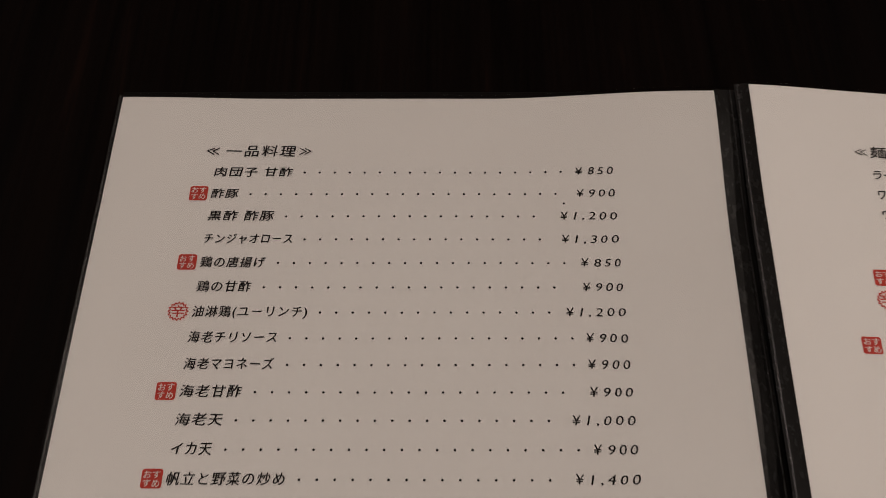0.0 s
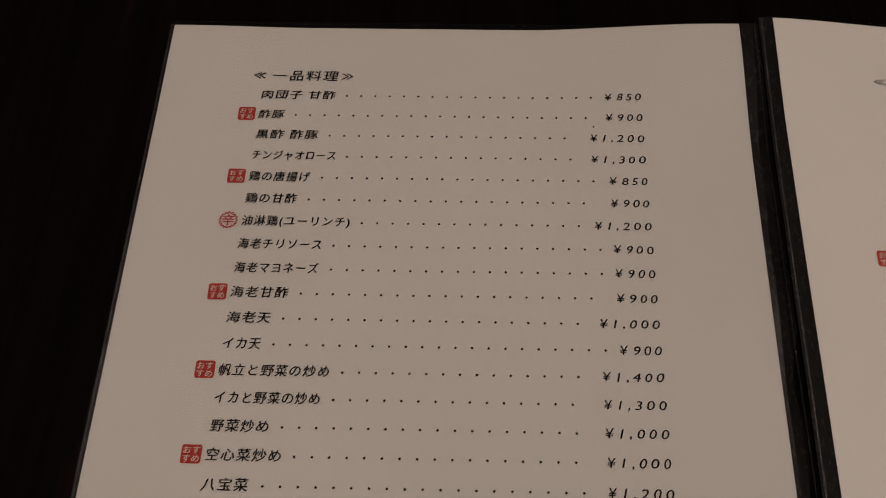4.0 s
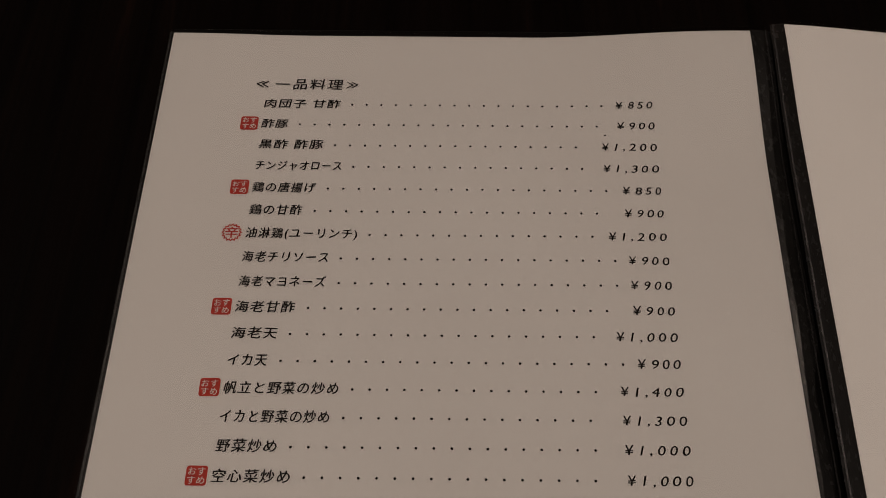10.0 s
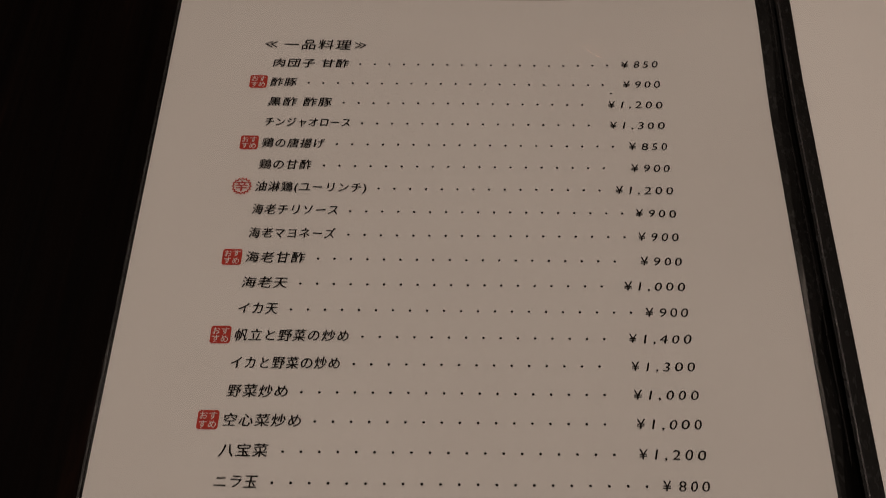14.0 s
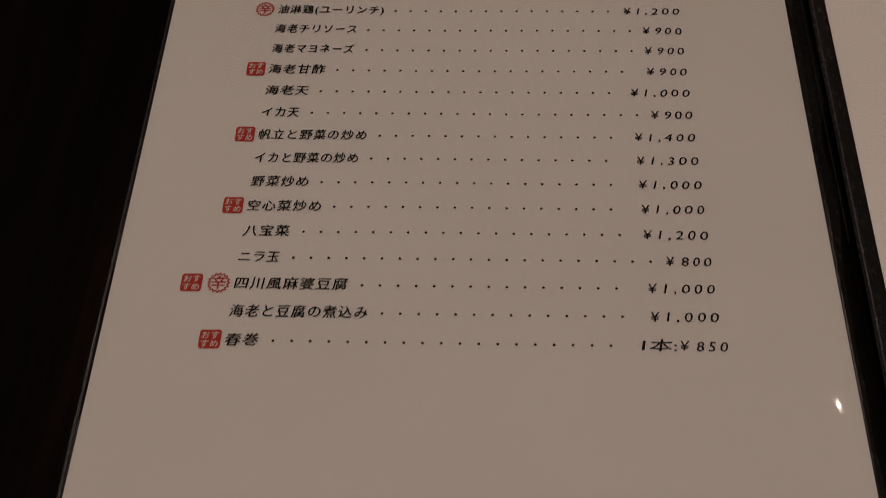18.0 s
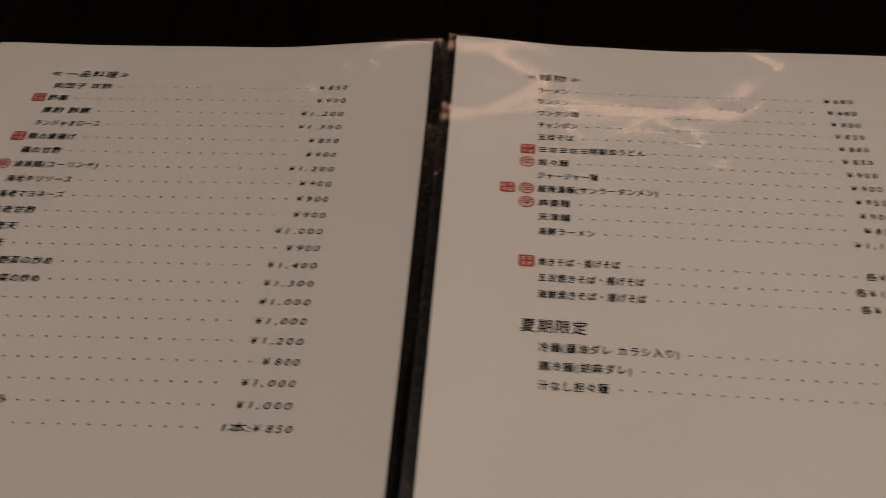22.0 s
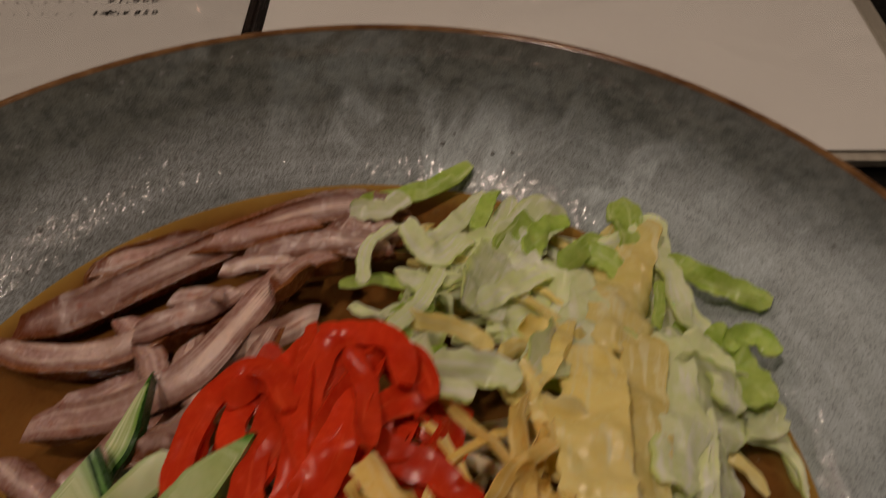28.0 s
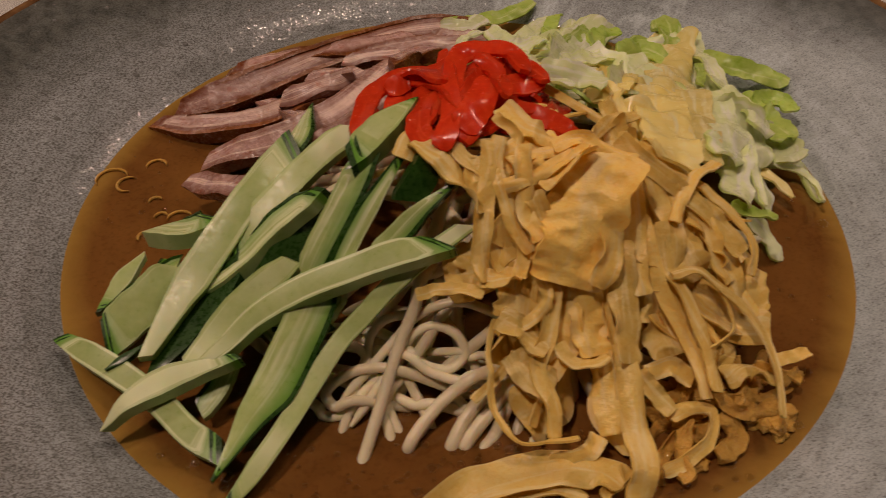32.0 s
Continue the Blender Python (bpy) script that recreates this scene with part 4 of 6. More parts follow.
def strand(pts, width, thick, roll=0.0, n=24, k=8, power=0.5, taper=0.25, twist=0.0, crinkle=0.0, wave=300.0, skew=0.0, seed=0.0, offset=0.0, edge=0.0, dome=0.0, curl=0.0, tip=0.0, ends=None, crease=False):
    """Vertices and faces of a band along pts: a rounded cross-section, width by thick, leaning by roll degrees.
    offset shifts it sideways, skew cuts its ends aslant, crinkle bends it out of its plane, edge roughens its edges,
    ends are the widths to which its two ends run out."""
    mid = curve_points(pts, n)
    verts, faces, across = [], [], []
    gone, length = 0.0, sum((b - a).length for a, b in zip(mid, mid[1:]))
    for i, c in enumerate(mid):
        gone += (c - mid[i - 1]).length if i else 0.0
        t = (mid[min(i + 1, n)] - mid[max(i - 1, 0)]).normalized()
        up = Vector((0, -0.4, 1)) - t * t.dot(Vector((0, -0.4, 1)))
        up = (up if up.length > 1e-4 else Vector((1, 0, 0))).normalized()
        side = t.cross(up)
        a = radians(roll + twist * (i / n - 0.5)) + 0.5 * noise.noise(Vector((seed, i / n * 4, 1)))* (1 if twist else 0)
        s, u = side * math.cos(a) + up * math.sin(a), up * math.cos(a) - side * math.sin(a)
        end = min(i, n - i) / n
        f = 1.0 if taper <= 0 else min(1.0, tip + (1 - tip) * math.sin(min(1.0, end / taper) * math.pi / 2))
        if ends:
            s0, s1 = (min(1.0, d / (0.45 if e < 0.5 else 0.12)) for d, e in zip((i / n, 1 - i / n), ends))
            f = (ends[0] + (1 - ends[0]) * s0) * (ends[1] + (1 - ends[1]) * s1)
        w = width * f * (1 + edge * noise.noise(Vector((seed + 3, i / n * 9, 2))) + 0.3 * edge * noise.noise(Vector((seed + 8, gone * 500, 2))))
        for j in range(k):
            if power:
                b = 2 * math.pi * j / k
                cs, sn = math.cos(b), math.sin(b)
                cs, sn = math.copysign(abs(cs) ** power, cs), math.copysign(abs(sn) ** power, sn)
            else:  # a flat band with square edges
                h = k // 2
                cs, sn = (1 - 2 * j / (h - 1), 1) if j < h else (2 * (j - h) / (h - 1) - 1, -1)
            x, z = cs * w / 2 + offset * f, sn * thick / 2 + (dome * thick * (1 - cs * cs) if sn > 0 else 0)
            z += curl * width * cs * cs * noise.noise(Vector((seed * 3, i / n * 3, 5)))
            q = c + s * x + u * z
            if skew:
                q = q + t * skew * x * (1 - 2 * i / n) * max(0.0, 1 - end / 0.25)
            if crinkle and crease:
                fold = noise.noise(q * wave + Vector((seed * 7, 0, 0)))
                q = q + u * crinkle * (0.9 - 3.0 * abs(fold) + 0.3 * noise.noise(q * wave * 3.1 + Vector((0, seed * 3, 0))))
            elif crinkle:
                q = q + u * crinkle * (noise.noise(q * wave + Vector((seed * 7, 0, 0))) + 0.4 * noise.noise(q * wave * 2.6 + Vector((0, seed * 3, 0)))) + s * edge * width * 0.25 * noise.noise(q * wave * 1.7 + Vector((0, seed * 5, 3))) * abs(cs)
            verts.append(q)
            across.append(((cs * (1 if not offset else 0) + 1) / 2, gone))
        if i:
            o = (i - 1) * k
            faces += [(o + j, o + (j + 1) % k, o + k + (j + 1) % k, o + k + j) for j in range(k)]
    faces.append(tuple(range(k - 1, -1, -1)))
    faces.append(tuple(range(n * k, n * k + k)))
    return verts, faces, across


COUNT = [0]
rng_peel = random.Random(21)


def piece(name, data, material, label, category, group):
    """One piece of food as a mesh whose origin is its middle."""
    verts, faces, across = data
    c = sum(verts, Vector()) / len(verts)
    ob = raw(name, [v - c for v in verts], faces, material, None, across=across)
    ob.location = c
    return tagged(ob, label, category, group)


def cucumber(pts, width, roll, peel, ends):
    """A julienned stick. peel: a, b for its two ends, l, r for its sides, d for peel all over its face; ends: how wide its ends stay."""
    COUNT[0] += 1
    seed = COUNT[0] * 1.7
    base = Vector(pts[len(pts) // 2])
    thick = max(0.0016, min(0.0032, width * 0.55))
    dark = "d" in peel
    label = "dark green cucumber peel stick lying on the noodles" if dark else "pale green cucumber stick with dark green peel, lying on the noodles"
    stick = root("cucumber_stick", base, label, "cucumber stick", "cucumber sticks on the noodles")
    slant = rng_peel.uniform(0.5, 1.3) * rng_peel.choice((1, -1))
    shape = dict(roll=roll, n=26, power=0, taper=0, crinkle=0.0004, wave=110, skew=slant, seed=seed, edge=0.06, ends=ends)
    v, f, w = strand(pts, width, thick, k=14, dome=0.04, **shape)
    last = w[-1][1]
    rind = [max(1.15 - s / 0.004 if "a" in peel else 0, 1.15 - (last - s) / 0.004 if "b" in peel else 0, a * 0.95 if "l" in peel else 0, (1 - a) * 0.95 if "r" in peel else 0) for a, s in w]
    raw("flesh", v, f, PEEL if dark else FLESH, stick, across=[(max(0.15, r, 0.62 * abs(2 * a - 1) ** 4), s) for r, (a, s) in zip(rind, w)])
    # the rind of the slice it was cut from
    for flag, rim, inward in (("a", v[:14], v[14:28]), ("b", v[-14:], v[-28:-14])):
        if flag not in peel:
            continue
        out = (sum(rim, Vector()) - sum(inward, Vector())).normalized() * rng_peel.uniform(0.0008, 0.0020)
        n = len(rim)
        mid = sum(rim, Vector()) / n
        shell = [mid + (p - mid) * 1.04 - out * 0.8 for p in rim] + [mid + (p - mid) * 0.9 + out * 0.7 for p in rim]
        raw("end_peel", shell, [(i, (i + 1) % n, n + (i + 1) % n, n + i) for i in range(n)] + [tuple(range(n)), tuple(range(n, 2 * n))], PEEL, stick, "dark green peel")
    for flag, side in (("l", 1), ("r", -1)):
        if flag in peel:
            v, f, w = strand(pts, min(0.0008, width * 0.2), thick * 1.12, k=8, offset=side * width * 0.49, **shape)
            raw("peel", v, f, PEEL, stick, "dark green peel")


def ham(pts, width, roll, crust):
    """A strip of roast pork. crust: 0 none, 1 a browned edge, 2 browned edges on both sides."""
    COUNT[0] += 1
    seed = COUNT[0] * 2.3
    base = Vector(pts[len(pts) // 2])
    cut = root("roast_pork_strip", base, "pinkish roast pork strip with browned edge on the noodles" if crust else "pale pink roast pork strip on the noodles", "pork strip", "roast pork strips on the noodles")
    thick = min(0.0042, max(0.0020, width * 0.6))
    shape = dict(roll=roll, n=44, power=0, taper=0, twist=8, crinkle=0.0005, wave=160, skew=0.7, seed=seed, edge=0.14, ends=(0.72, 0.62))
    v, f, w = strand(pts, width, thick, k=18, dome=0.03, curl=0.08, **shape)
    last = w[-1][1]
    raw("meat", v, f, HAM, cut, across=[(max(1 - a if crust else 0.8 - 0.8 * a, a if crust == 2 else 0.75 * a, 1.25 - (last - s) / 0.005 if crust else 0), s) for a, s in w])
    for side in ((), (-1,), (-1, 1))[crust]:
        v, f, w = strand(pts, thick * 0.30, thick * 1.12, k=8, offset=side * width * 0.49, **shape)
        raw("crust", v, f, CRUST, cut, "browned roasted edge")


def ginger(pts, width, roll):
    COUNT[0] += 1
    piece("red_ginger_strip", strand(pts, width * 1.15, 0.0008, roll, 44, 14, 0, 0.10, 40, 0.0005, 110, 0, COUNT[0] * 1.3, 0, 0.14, 0.1, 0.25, 0.5), GINGER, "shiny red pickled ginger strip heaped on the noodles", "ginger strip", "red ginger strips")


def egg(pts, width, roll):
    COUNT[0] += 1
    wide = width > 0.007
    piece("egg_strip", strand(pts, width, 0.00035, roll, 72, 28 if wide else 18, 0, 0.03, 40, 0.00055 if width > 0.011 else 0.0013 if wide else 0.0005, 260 if width > 0.011 else 150 if wide else 120, 0, COUNT[0] * 1.9, 0, 0.30 if wide else 0.10, 0.0, 0.12 if width > 0.011 else 0.35 if wide else 0.6, 0.75, crease=True), EGG, "yellow thin fried egg strip draped over the noodles", "egg strip", "fried egg strips")


def lettuce(pts, width, roll, kind):
    COUNT[0] += 1
    m = (LETTUCE, LETTUCE_GOLD, LETTUCE_GREEN)[kind]
    label = ("pale whitish green shredded lettuce piece in the bowl", "yellowish soaked translucent lettuce piece in the bowl", "fresh green shredded lettuce piece in the bowl")[kind]
    wide = width > 0.005
    piece("lettuce_shred", strand(pts, width, 0.0005, roll, 44, 22, 0, 0.10, 40, 0.0020 if wide else 0.0010, 130, 0, COUNT[0] * 2.9, 0, 0.26, 0, 0.35, 0.5), m, label, "lettuce", "lettuce shreds")


def noodle(pts, width=0.0024):
    COUNT[0] += 1
    first, last = Vector(pts[0]), Vector(pts[-1])
    flat = Vector((1, 1, 0.15))
    start, end = first + ((first - Vector(pts[1])) * flat).normalized() * 0.012, last + ((last - Vector(pts[-2])) * flat).normalized() * 0.012
    pts = [(start.x, start.y, start.z - 0.006), *pts, (end.x, end.y, end.z - 0.006)]
    piece("noodle", strand(pts, width, width * 0.92, 0, 72, 12, 1.0, 0.03, 0, 0.0001, 150, 0, COUNT[0] * 1.1, tip=0.4), NOODLE, "smooth pale wheat noodle in the soup", "noodle", "noodles in the bowl")


def heap(x, y):
    """Height of the heap of food over the table; it falls away steeply towards the front."""
    return SOUP_Z + 0.033 * math.exp(-(((x - 0.143) / 0.052) ** 2) - ((y + 0.25) / (0.055 if y > -0.25 else 0.027)) ** 2)


def bubble_build(nt, b):
    """Thin wet skin of a bubble: clear, with gloss."""
    out = nt.nodes["Material Output"]
    see = nt.nodes.new("ShaderNodeBsdfTransparent")
    see.inputs[0].default_value = (1, 0.99, 0.97, 1)
    gloss = nt.nodes.new("ShaderNodeBsdfGlossy")
    gloss.inputs["Roughness"].default_value = 0.03
    mx = nt.nodes.new("ShaderNodeMixShader")
    mx.inputs[0].default_value = 0.14
    nt.links.new(see.outputs[0], mx.inputs[1])
    nt.links.new(gloss.outputs[0], mx.inputs[2])
    nt.links.new(mx.outputs[0], out.inputs["Surface"])
    nt.nodes.remove(b)


BUBBLE = mat("bubble_skin", bubble_build)

# the pieces that lie in sight, kind by kind
cucumber([(0.1057, -0.2390, 0.0624), (0.0979, -0.2504, 0.0590), (0.0903, -0.2609, 0.0533), (0.0860, -0.2674, 0.0498), (0.0825, -0.2746, 0.0472)], 0.0060, 8, "a", (0.9, 0.35))
cucumber([(0.1079, -0.2206, 0.0582), (0.1073, -0.2330, 0.0612), (0.1057, -0.2358, 0.0599)], 0.0040, -10, "ra", (0.12, 0.9))
cucumber([(0.1175, -0.2385, 0.0662), (0.1107, -0.2435, 0.0635), (0.1038, -0.2497, 0.0601), (0.0963, -0.2560, 0.0552)], 0.0048, 5, "b", (0.8, 0.9))
cucumber([(0.1285, -0.2413, 0.0732), (0.1229, -0.2483, 0.0728), (0.1183, -0.2533, 0.0713)], 0.0058, -15, "ab", (0.15, 0.8))
cucumber([(0.1196, -0.2531, 0.0709), (0.1165, -0.2581, 0.0666), (0.1129, -0.2627, 0.0621), (0.1094, -0.2667, 0.0570)], 0.0047, 10, "ar", (0.85, 0.7))
cucumber([(0.1114, -0.2527, 0.0631), (0.1052, -0.2552, 0.0591), (0.0986, -0.2588, 0.0546), (0.0926, -0.2618, 0.0511)], 0.0049, -25, "al", (0.5, 0.8))
cucumber([(0.1255, -0.2542, 0.0710), (0.1214, -0.2588, 0.0671), (0.1179, -0.2628, 0.0630), (0.1156, -0.2660, 0.0601)], 0.0032, 15, "al", (0.4, 0.9))
cucumber([(0.1305, -0.2548, 0.0714), (0.1286, -0.2576, 0.0694), (0.1265, -0.2599, 0.0673)], 0.0050, 30, "d", (0.7, 0.8))
cucumber([(0.1332, -0.2598, 0.0693), (0.1282, -0.2621, 0.0661), (0.1237, -0.2646, 0.0625), (0.1206, -0.2663, 0.0604)], 0.0036, 10, "ar", (0.3, 0.8))
cucumber([(0.1314, -0.2675, 0.0640), (0.1247, -0.2682, 0.0628), (0.1177, -0.2689, 0.0604), (0.1095, -0.2696, 0.0570), (0.1018, -0.2718, 0.0533), (0.0963, -0.2756, 0.0504), (0.0916, -0.2782, 0.0475)], 0.0050, -8, "a", (0.75, 0.4))
cucumber([(0.1363, -0.2633, 0.0644), (0.1288, -0.2674, 0.0612), (0.1235, -0.2701, 0.0577), (0.1190, -0.2731, 0.0542), (0.1151, -0.2757, 0.0513), (0.1108, -0.2805, 0.0476), (0.1062, -0.2872, 0.0445), (0.1018, -0.2936, 0.0424), (0.0975, -0.2985, 0.0400)], 0.0032, 10, "b", (0.8, 0.5))
cucumber([(0.1120, -0.2672, 0.0566), (0.1085, -0.2742, 0.0520), (0.1045, -0.2807, 0.0475), (0.1004, -0.2865, 0.0452), (0.0957, -0.2945, 0.0424)], 0.0071, 14, "rb", (0.6, 0.1))
cucumber([(0.0654, -0.2656, 0.0419), (0.0767, -0.2746, 0.0441), (0.0849, -0.2811, 0.0439), (0.0908, -0.2871, 0.0433), (0.0956, -0.2902, 0.0428)], 0.0043, 4, "ab", (0.6, 0.95))
cucumber([(0.0982, -0.2778, 0.0497), (0.0924, -0.2787, 0.0485), (0.0864, -0.2801, 0.0472), (0.0809, -0.2835, 0.0462), (0.0773, -0.2854, 0.0426)], 0.0048, -12, "a", (0.3, 0.08))
cucumber([(0.0859, -0.2570, 0.0506), (0.0798, -0.2622, 0.0474), (0.0741, -0.2681, 0.0451)], 0.0074, 18, "b", (0.8, 0.85))
cucumber([(0.0777, -0.2501, 0.0472), (0.0744, -0.2551, 0.0460), (0.0714, -0.2611, 0.0446)], 0.0033, 0, "b", (0.2, 0.3))
cucumber([(0.0855, -0.2554, 0.0506), (0.0805, -0.2575, 0.0487), (0.0764, -0.2586, 0.0471)], 0.0025, 25, "lb", (0.6, 0.3))
cucumber([(0.0809, -0.2449, 0.0483), (0.0857, -0.2471, 0.0502), (0.0908, -0.2474, 0.0523)], 0.0065, 30, "br", (0.8, 0.85))
cucumber([(0.0977, -0.2601, 0.0536), (0.0911, -0.2661, 0.0487), (0.0859, -0.2720, 0.0454), (0.0835, -0.2757, 0.0438)], 0.0050, -10, "d", (0.7, 0.3))
cucumber([(0.1073, -0.2637, 0.0581), (0.0979, -0.2682, 0.0520), (0.0923, -0.2743, 0.0479), (0.0897, -0.2780, 0.0462)], 0.0048, 10, "", (0.7, 0.5))
cucumber([(0.0819, -0.2714, 0.0468), (0.0782, -0.2733, 0.0456), (0.0754, -0.2751, 0.0448)], 0.0014, 0, "d", (0.2, 0.2))
cucumber([(0.0963, -0.2740, 0.0459), (0.0945, -0.2786, 0.0438), (0.0917, -0.2824, 0.0423)], 0.0036, 0, "l", (0.7, 0.7))
cucumber([(0.1107, -0.2503, 0.0598), (0.1044, -0.2595, 0.0543), (0.0968, -0.2671, 0.0473)], 0.0054, 20, "d", (0.7, 0.7))
cucumber([(0.1152, -0.2645, 0.0560), (0.1087, -0.2713, 0.0486), (0.1025, -0.2795, 0.0427)], 0.0062, 0, "", (0.7, 0.7))
ham([(0.1482, -0.1652, 0.0424), (0.1345, -0.1636, 0.0422), (0.1223, -0.1681, 0.0425), (0.1120, -0.1742, 0.0428), (0.1021, -0.1805, 0.0431), (0.0926, -0.1866, 0.0428), (0.0834, -0.1924, 0.0424), (0.0732, -0.1934, 0.0393)], 0.0064, 10, 2)
ham([(0.1240, -0.1880, 0.0455), (0.1144, -0.1956, 0.0466), (0.1064, -0.1989, 0.0459), (0.0985, -0.2027, 0.0450), (0.0904, -0.2041, 0.0434), (0.0803, -0.2023, 0.0410), (0.0688, -0.1972, 0.0382)], 0.0054, -12, 1)
ham([(0.1257, -0.1838, 0.0453), (0.1190, -0.2039, 0.0517), (0.1120, -0.2172, 0.0546), (0.1034, -0.2206, 0.0523), (0.0930, -0.2211, 0.0484), (0.0849, -0.2197, 0.0443)], 0.0058, 5, 0)
ham([(0.1031, -0.2404, 0.0561), (0.0940, -0.2365, 0.0513), (0.0822, -0.2271, 0.0454)], 0.0048, 0, 0)
ham([(0.1257, -0.2098, 0.0568), (0.1237, -0.2232, 0.0622), (0.1189, -0.2288, 0.0624), (0.1139, -0.2321, 0.0612), (0.1087, -0.2326, 0.0588)], 0.0038, 20, 1)
ham([(0.1154, -0.1975, 0.0515), (0.1099, -0.1946, 0.0494), (0.1044, -0.1949, 0.0485)], 0.0031, -10, 0)
ham([(0.1261, -0.1861, 0.0491), (0.1192, -0.1855, 0.0482), (0.1123, -0.1868, 0.0477)], 0.0035, 0, 0)
ham([(0.1040, -0.1681, 0.0395), (0.0952, -0.1719, 0.0394), (0.0880, -0.1749, 0.0391), (0.0823, -0.1815, 0.0392)], 0.0038, 30, 2)
ham([(0.1468, -0.1753, 0.0457), (0.1400, -0.1765, 0.0459), (0.1331, -0.1723, 0.0448)], 0.0055, 10, 1)
ham([(0.1344, -0.1870, 0.0501), (0.1289, -0.1883, 0.0501), (0.1237, -0.1971, 0.0529)], 0.0042, -20, 1)
ham([(0.1154, -0.2353, 0.0635), (0.1115, -0.2338, 0.0614), (0.1079, -0.2354, 0.0599)], 0.0028, 10, 1)
ham([(0.1447, -0.1804, 0.0470), (0.1344, -0.1790, 0.0465), (0.1253, -0.1794, 0.0460), (0.1155, -0.1821, 0.0458)], 0.0050, 10, 1)
ham([(0.1291, -0.1713, 0.0443), (0.1189, -0.1744, 0.0444), (0.1086, -0.1762, 0.0439), (0.0974, -0.1783, 0.0432), (0.0853, -0.1813, 0.0423)], 0.0048, -10, 1)
ham([(0.1166, -0.1945, 0.0496), (0.1080, -0.1996, 0.0495), (0.0989, -0.2019, 0.0478)], 0.0043, 10, 0)
ginger([(0.1186, -0.2483, 0.0719), (0.1196, -0.2400, 0.0715), (0.1213, -0.2326, 0.0706), (0.1255, -0.2277, 0.0704), (0.1304, -0.2311, 0.0731), (0.1334, -0.2388, 0.0761)], 0.0035, 10)
ginger([(0.1346, -0.2197, 0.0702), (0.1345, -0.2386, 0.0751), (0.1347, -0.2474, 0.0765), (0.1333, -0.2536, 0.0756), (0.1317, -0.2554, 0.0746)], 0.0032, -10)
ginger([(0.1484, -0.2343, 0.0746), (0.1472, -0.2265, 0.0737), (0.1422, -0.2240, 0.0738), (0.1377, -0.2251, 0.0731), (0.1355, -0.2339, 0.0742), (0.1357, -0.2443, 0.0754)], 0.0036, 0)
ginger([(0.1521, -0.2338, 0.0718), (0.1466, -0.2360, 0.0732), (0.1418, -0.2418, 0.0747), (0.1385, -0.2482, 0.0750), (0.1361, -0.2538, 0.0742)], 0.0036, 15)
ginger([(0.1571, -0.2317, 0.0648), (0.1515, -0.2369, 0.0688), (0.1481, -0.2337, 0.0684), (0.1436, -0.2410, 0.0726)], 0.0040, -5)
ginger([(0.1522, -0.2357, 0.0734), (0.1496, -0.2261, 0.0703), (0.1450, -0.2274, 0.0713), (0.1401, -0.2356, 0.0742), (0.1365, -0.2448, 0.0755)], 0.0031, 20)
ginger([(0.1308, -0.2322, 0.0716), (0.1295, -0.2433, 0.0739), (0.1290, -0.2502, 0.0741), (0.1309, -0.2540, 0.0737)], 0.0038, -15)
ginger([(0.1265, -0.2284, 0.0680), (0.1250, -0.2380, 0.0704), (0.1284, -0.2453, 0.0726), (0.1323, -0.2462, 0.0740)], 0.0035, 10)
ginger([(0.1443, -0.2199, 0.0679), (0.1412, -0.2386, 0.0750), (0.1386, -0.2475, 0.0760), (0.1357, -0.2522, 0.0756)], 0.0047, 0)
ginger([(0.1458, -0.2377, 0.0727), (0.1408, -0.2457, 0.0740), (0.1368, -0.2505, 0.0738)], 0.0036, 20)
ginger([(0.1205, -0.2346, 0.0678), (0.1199, -0.2414, 0.0689), (0.1178, -0.2446, 0.0682)], 0.0028, -20)
ginger([(0.1380, -0.2147, 0.0641), (0.1306, -0.2273, 0.0687), (0.1250, -0.2334, 0.0692)], 0.0042, 0)
ginger([(0.1401, -0.2205, 0.0651), (0.1456, -0.2249, 0.0672), (0.1510, -0.2368, 0.0708)], 0.0040, 30)
ginger([(0.1259, -0.2184, 0.0627), (0.1348, -0.2349, 0.0713), (0.1431, -0.2399, 0.0733)], 0.0045, 0)
egg([(0.1261, -0.2553, 0.0727), (0.1278, -0.2519, 0.0744), (0.1306, -0.2556, 0.0743), (0.1341, -0.2589, 0.0729), (0.1370, -0.2619, 0.0708), (0.1387, -0.2648, 0.0684)], 0.0039, 20)
egg([(0.1404, -0.2558, 0.0759), (0.1396, -0.2616, 0.0714), (0.1384, -0.2663, 0.0667), (0.1381, -0.2697, 0.0632), (0.1389, -0.2726, 0.0606)], 0.0031, 10)
egg([(0.1420, -0.2552, 0.0763), (0.1409, -0.2586, 0.0739), (0.1421, -0.2624, 0.0708), (0.1434, -0.2661, 0.0675), (0.1459, -0.2695, 0.0638)], 0.0025, -10)
egg([(0.1593, -0.2574, 0.0741), (0.1561, -0.2637, 0.0702), (0.1535, -0.2696, 0.0652), (0.1515, -0.2736, 0.0603)], 0.0130, 4)
egg([(0.1458, -0.2586, 0.0771), (0.1451, -0.2629, 0.0737), (0.1455, -0.2668, 0.0694), (0.1473, -0.2697, 0.0666)], 0.0029, -14)
egg([(0.1613, -0.2589, 0.0722), (0.1595, -0.2647, 0.0683), (0.1587, -0.2699, 0.0639), (0.1565, -0.2743, 0.0602)], 0.0043, 20)
egg([(0.1572, -0.2577, 0.0757), (0.1530, -0.2602, 0.0748), (0.1480, -0.2638, 0.0725)], 0.0021, -20)
egg([(0.1467, -0.2631, 0.0712), (0.1485, -0.2672, 0.0671), (0.1496, -0.2718, 0.0621)], 0.0033, 10)
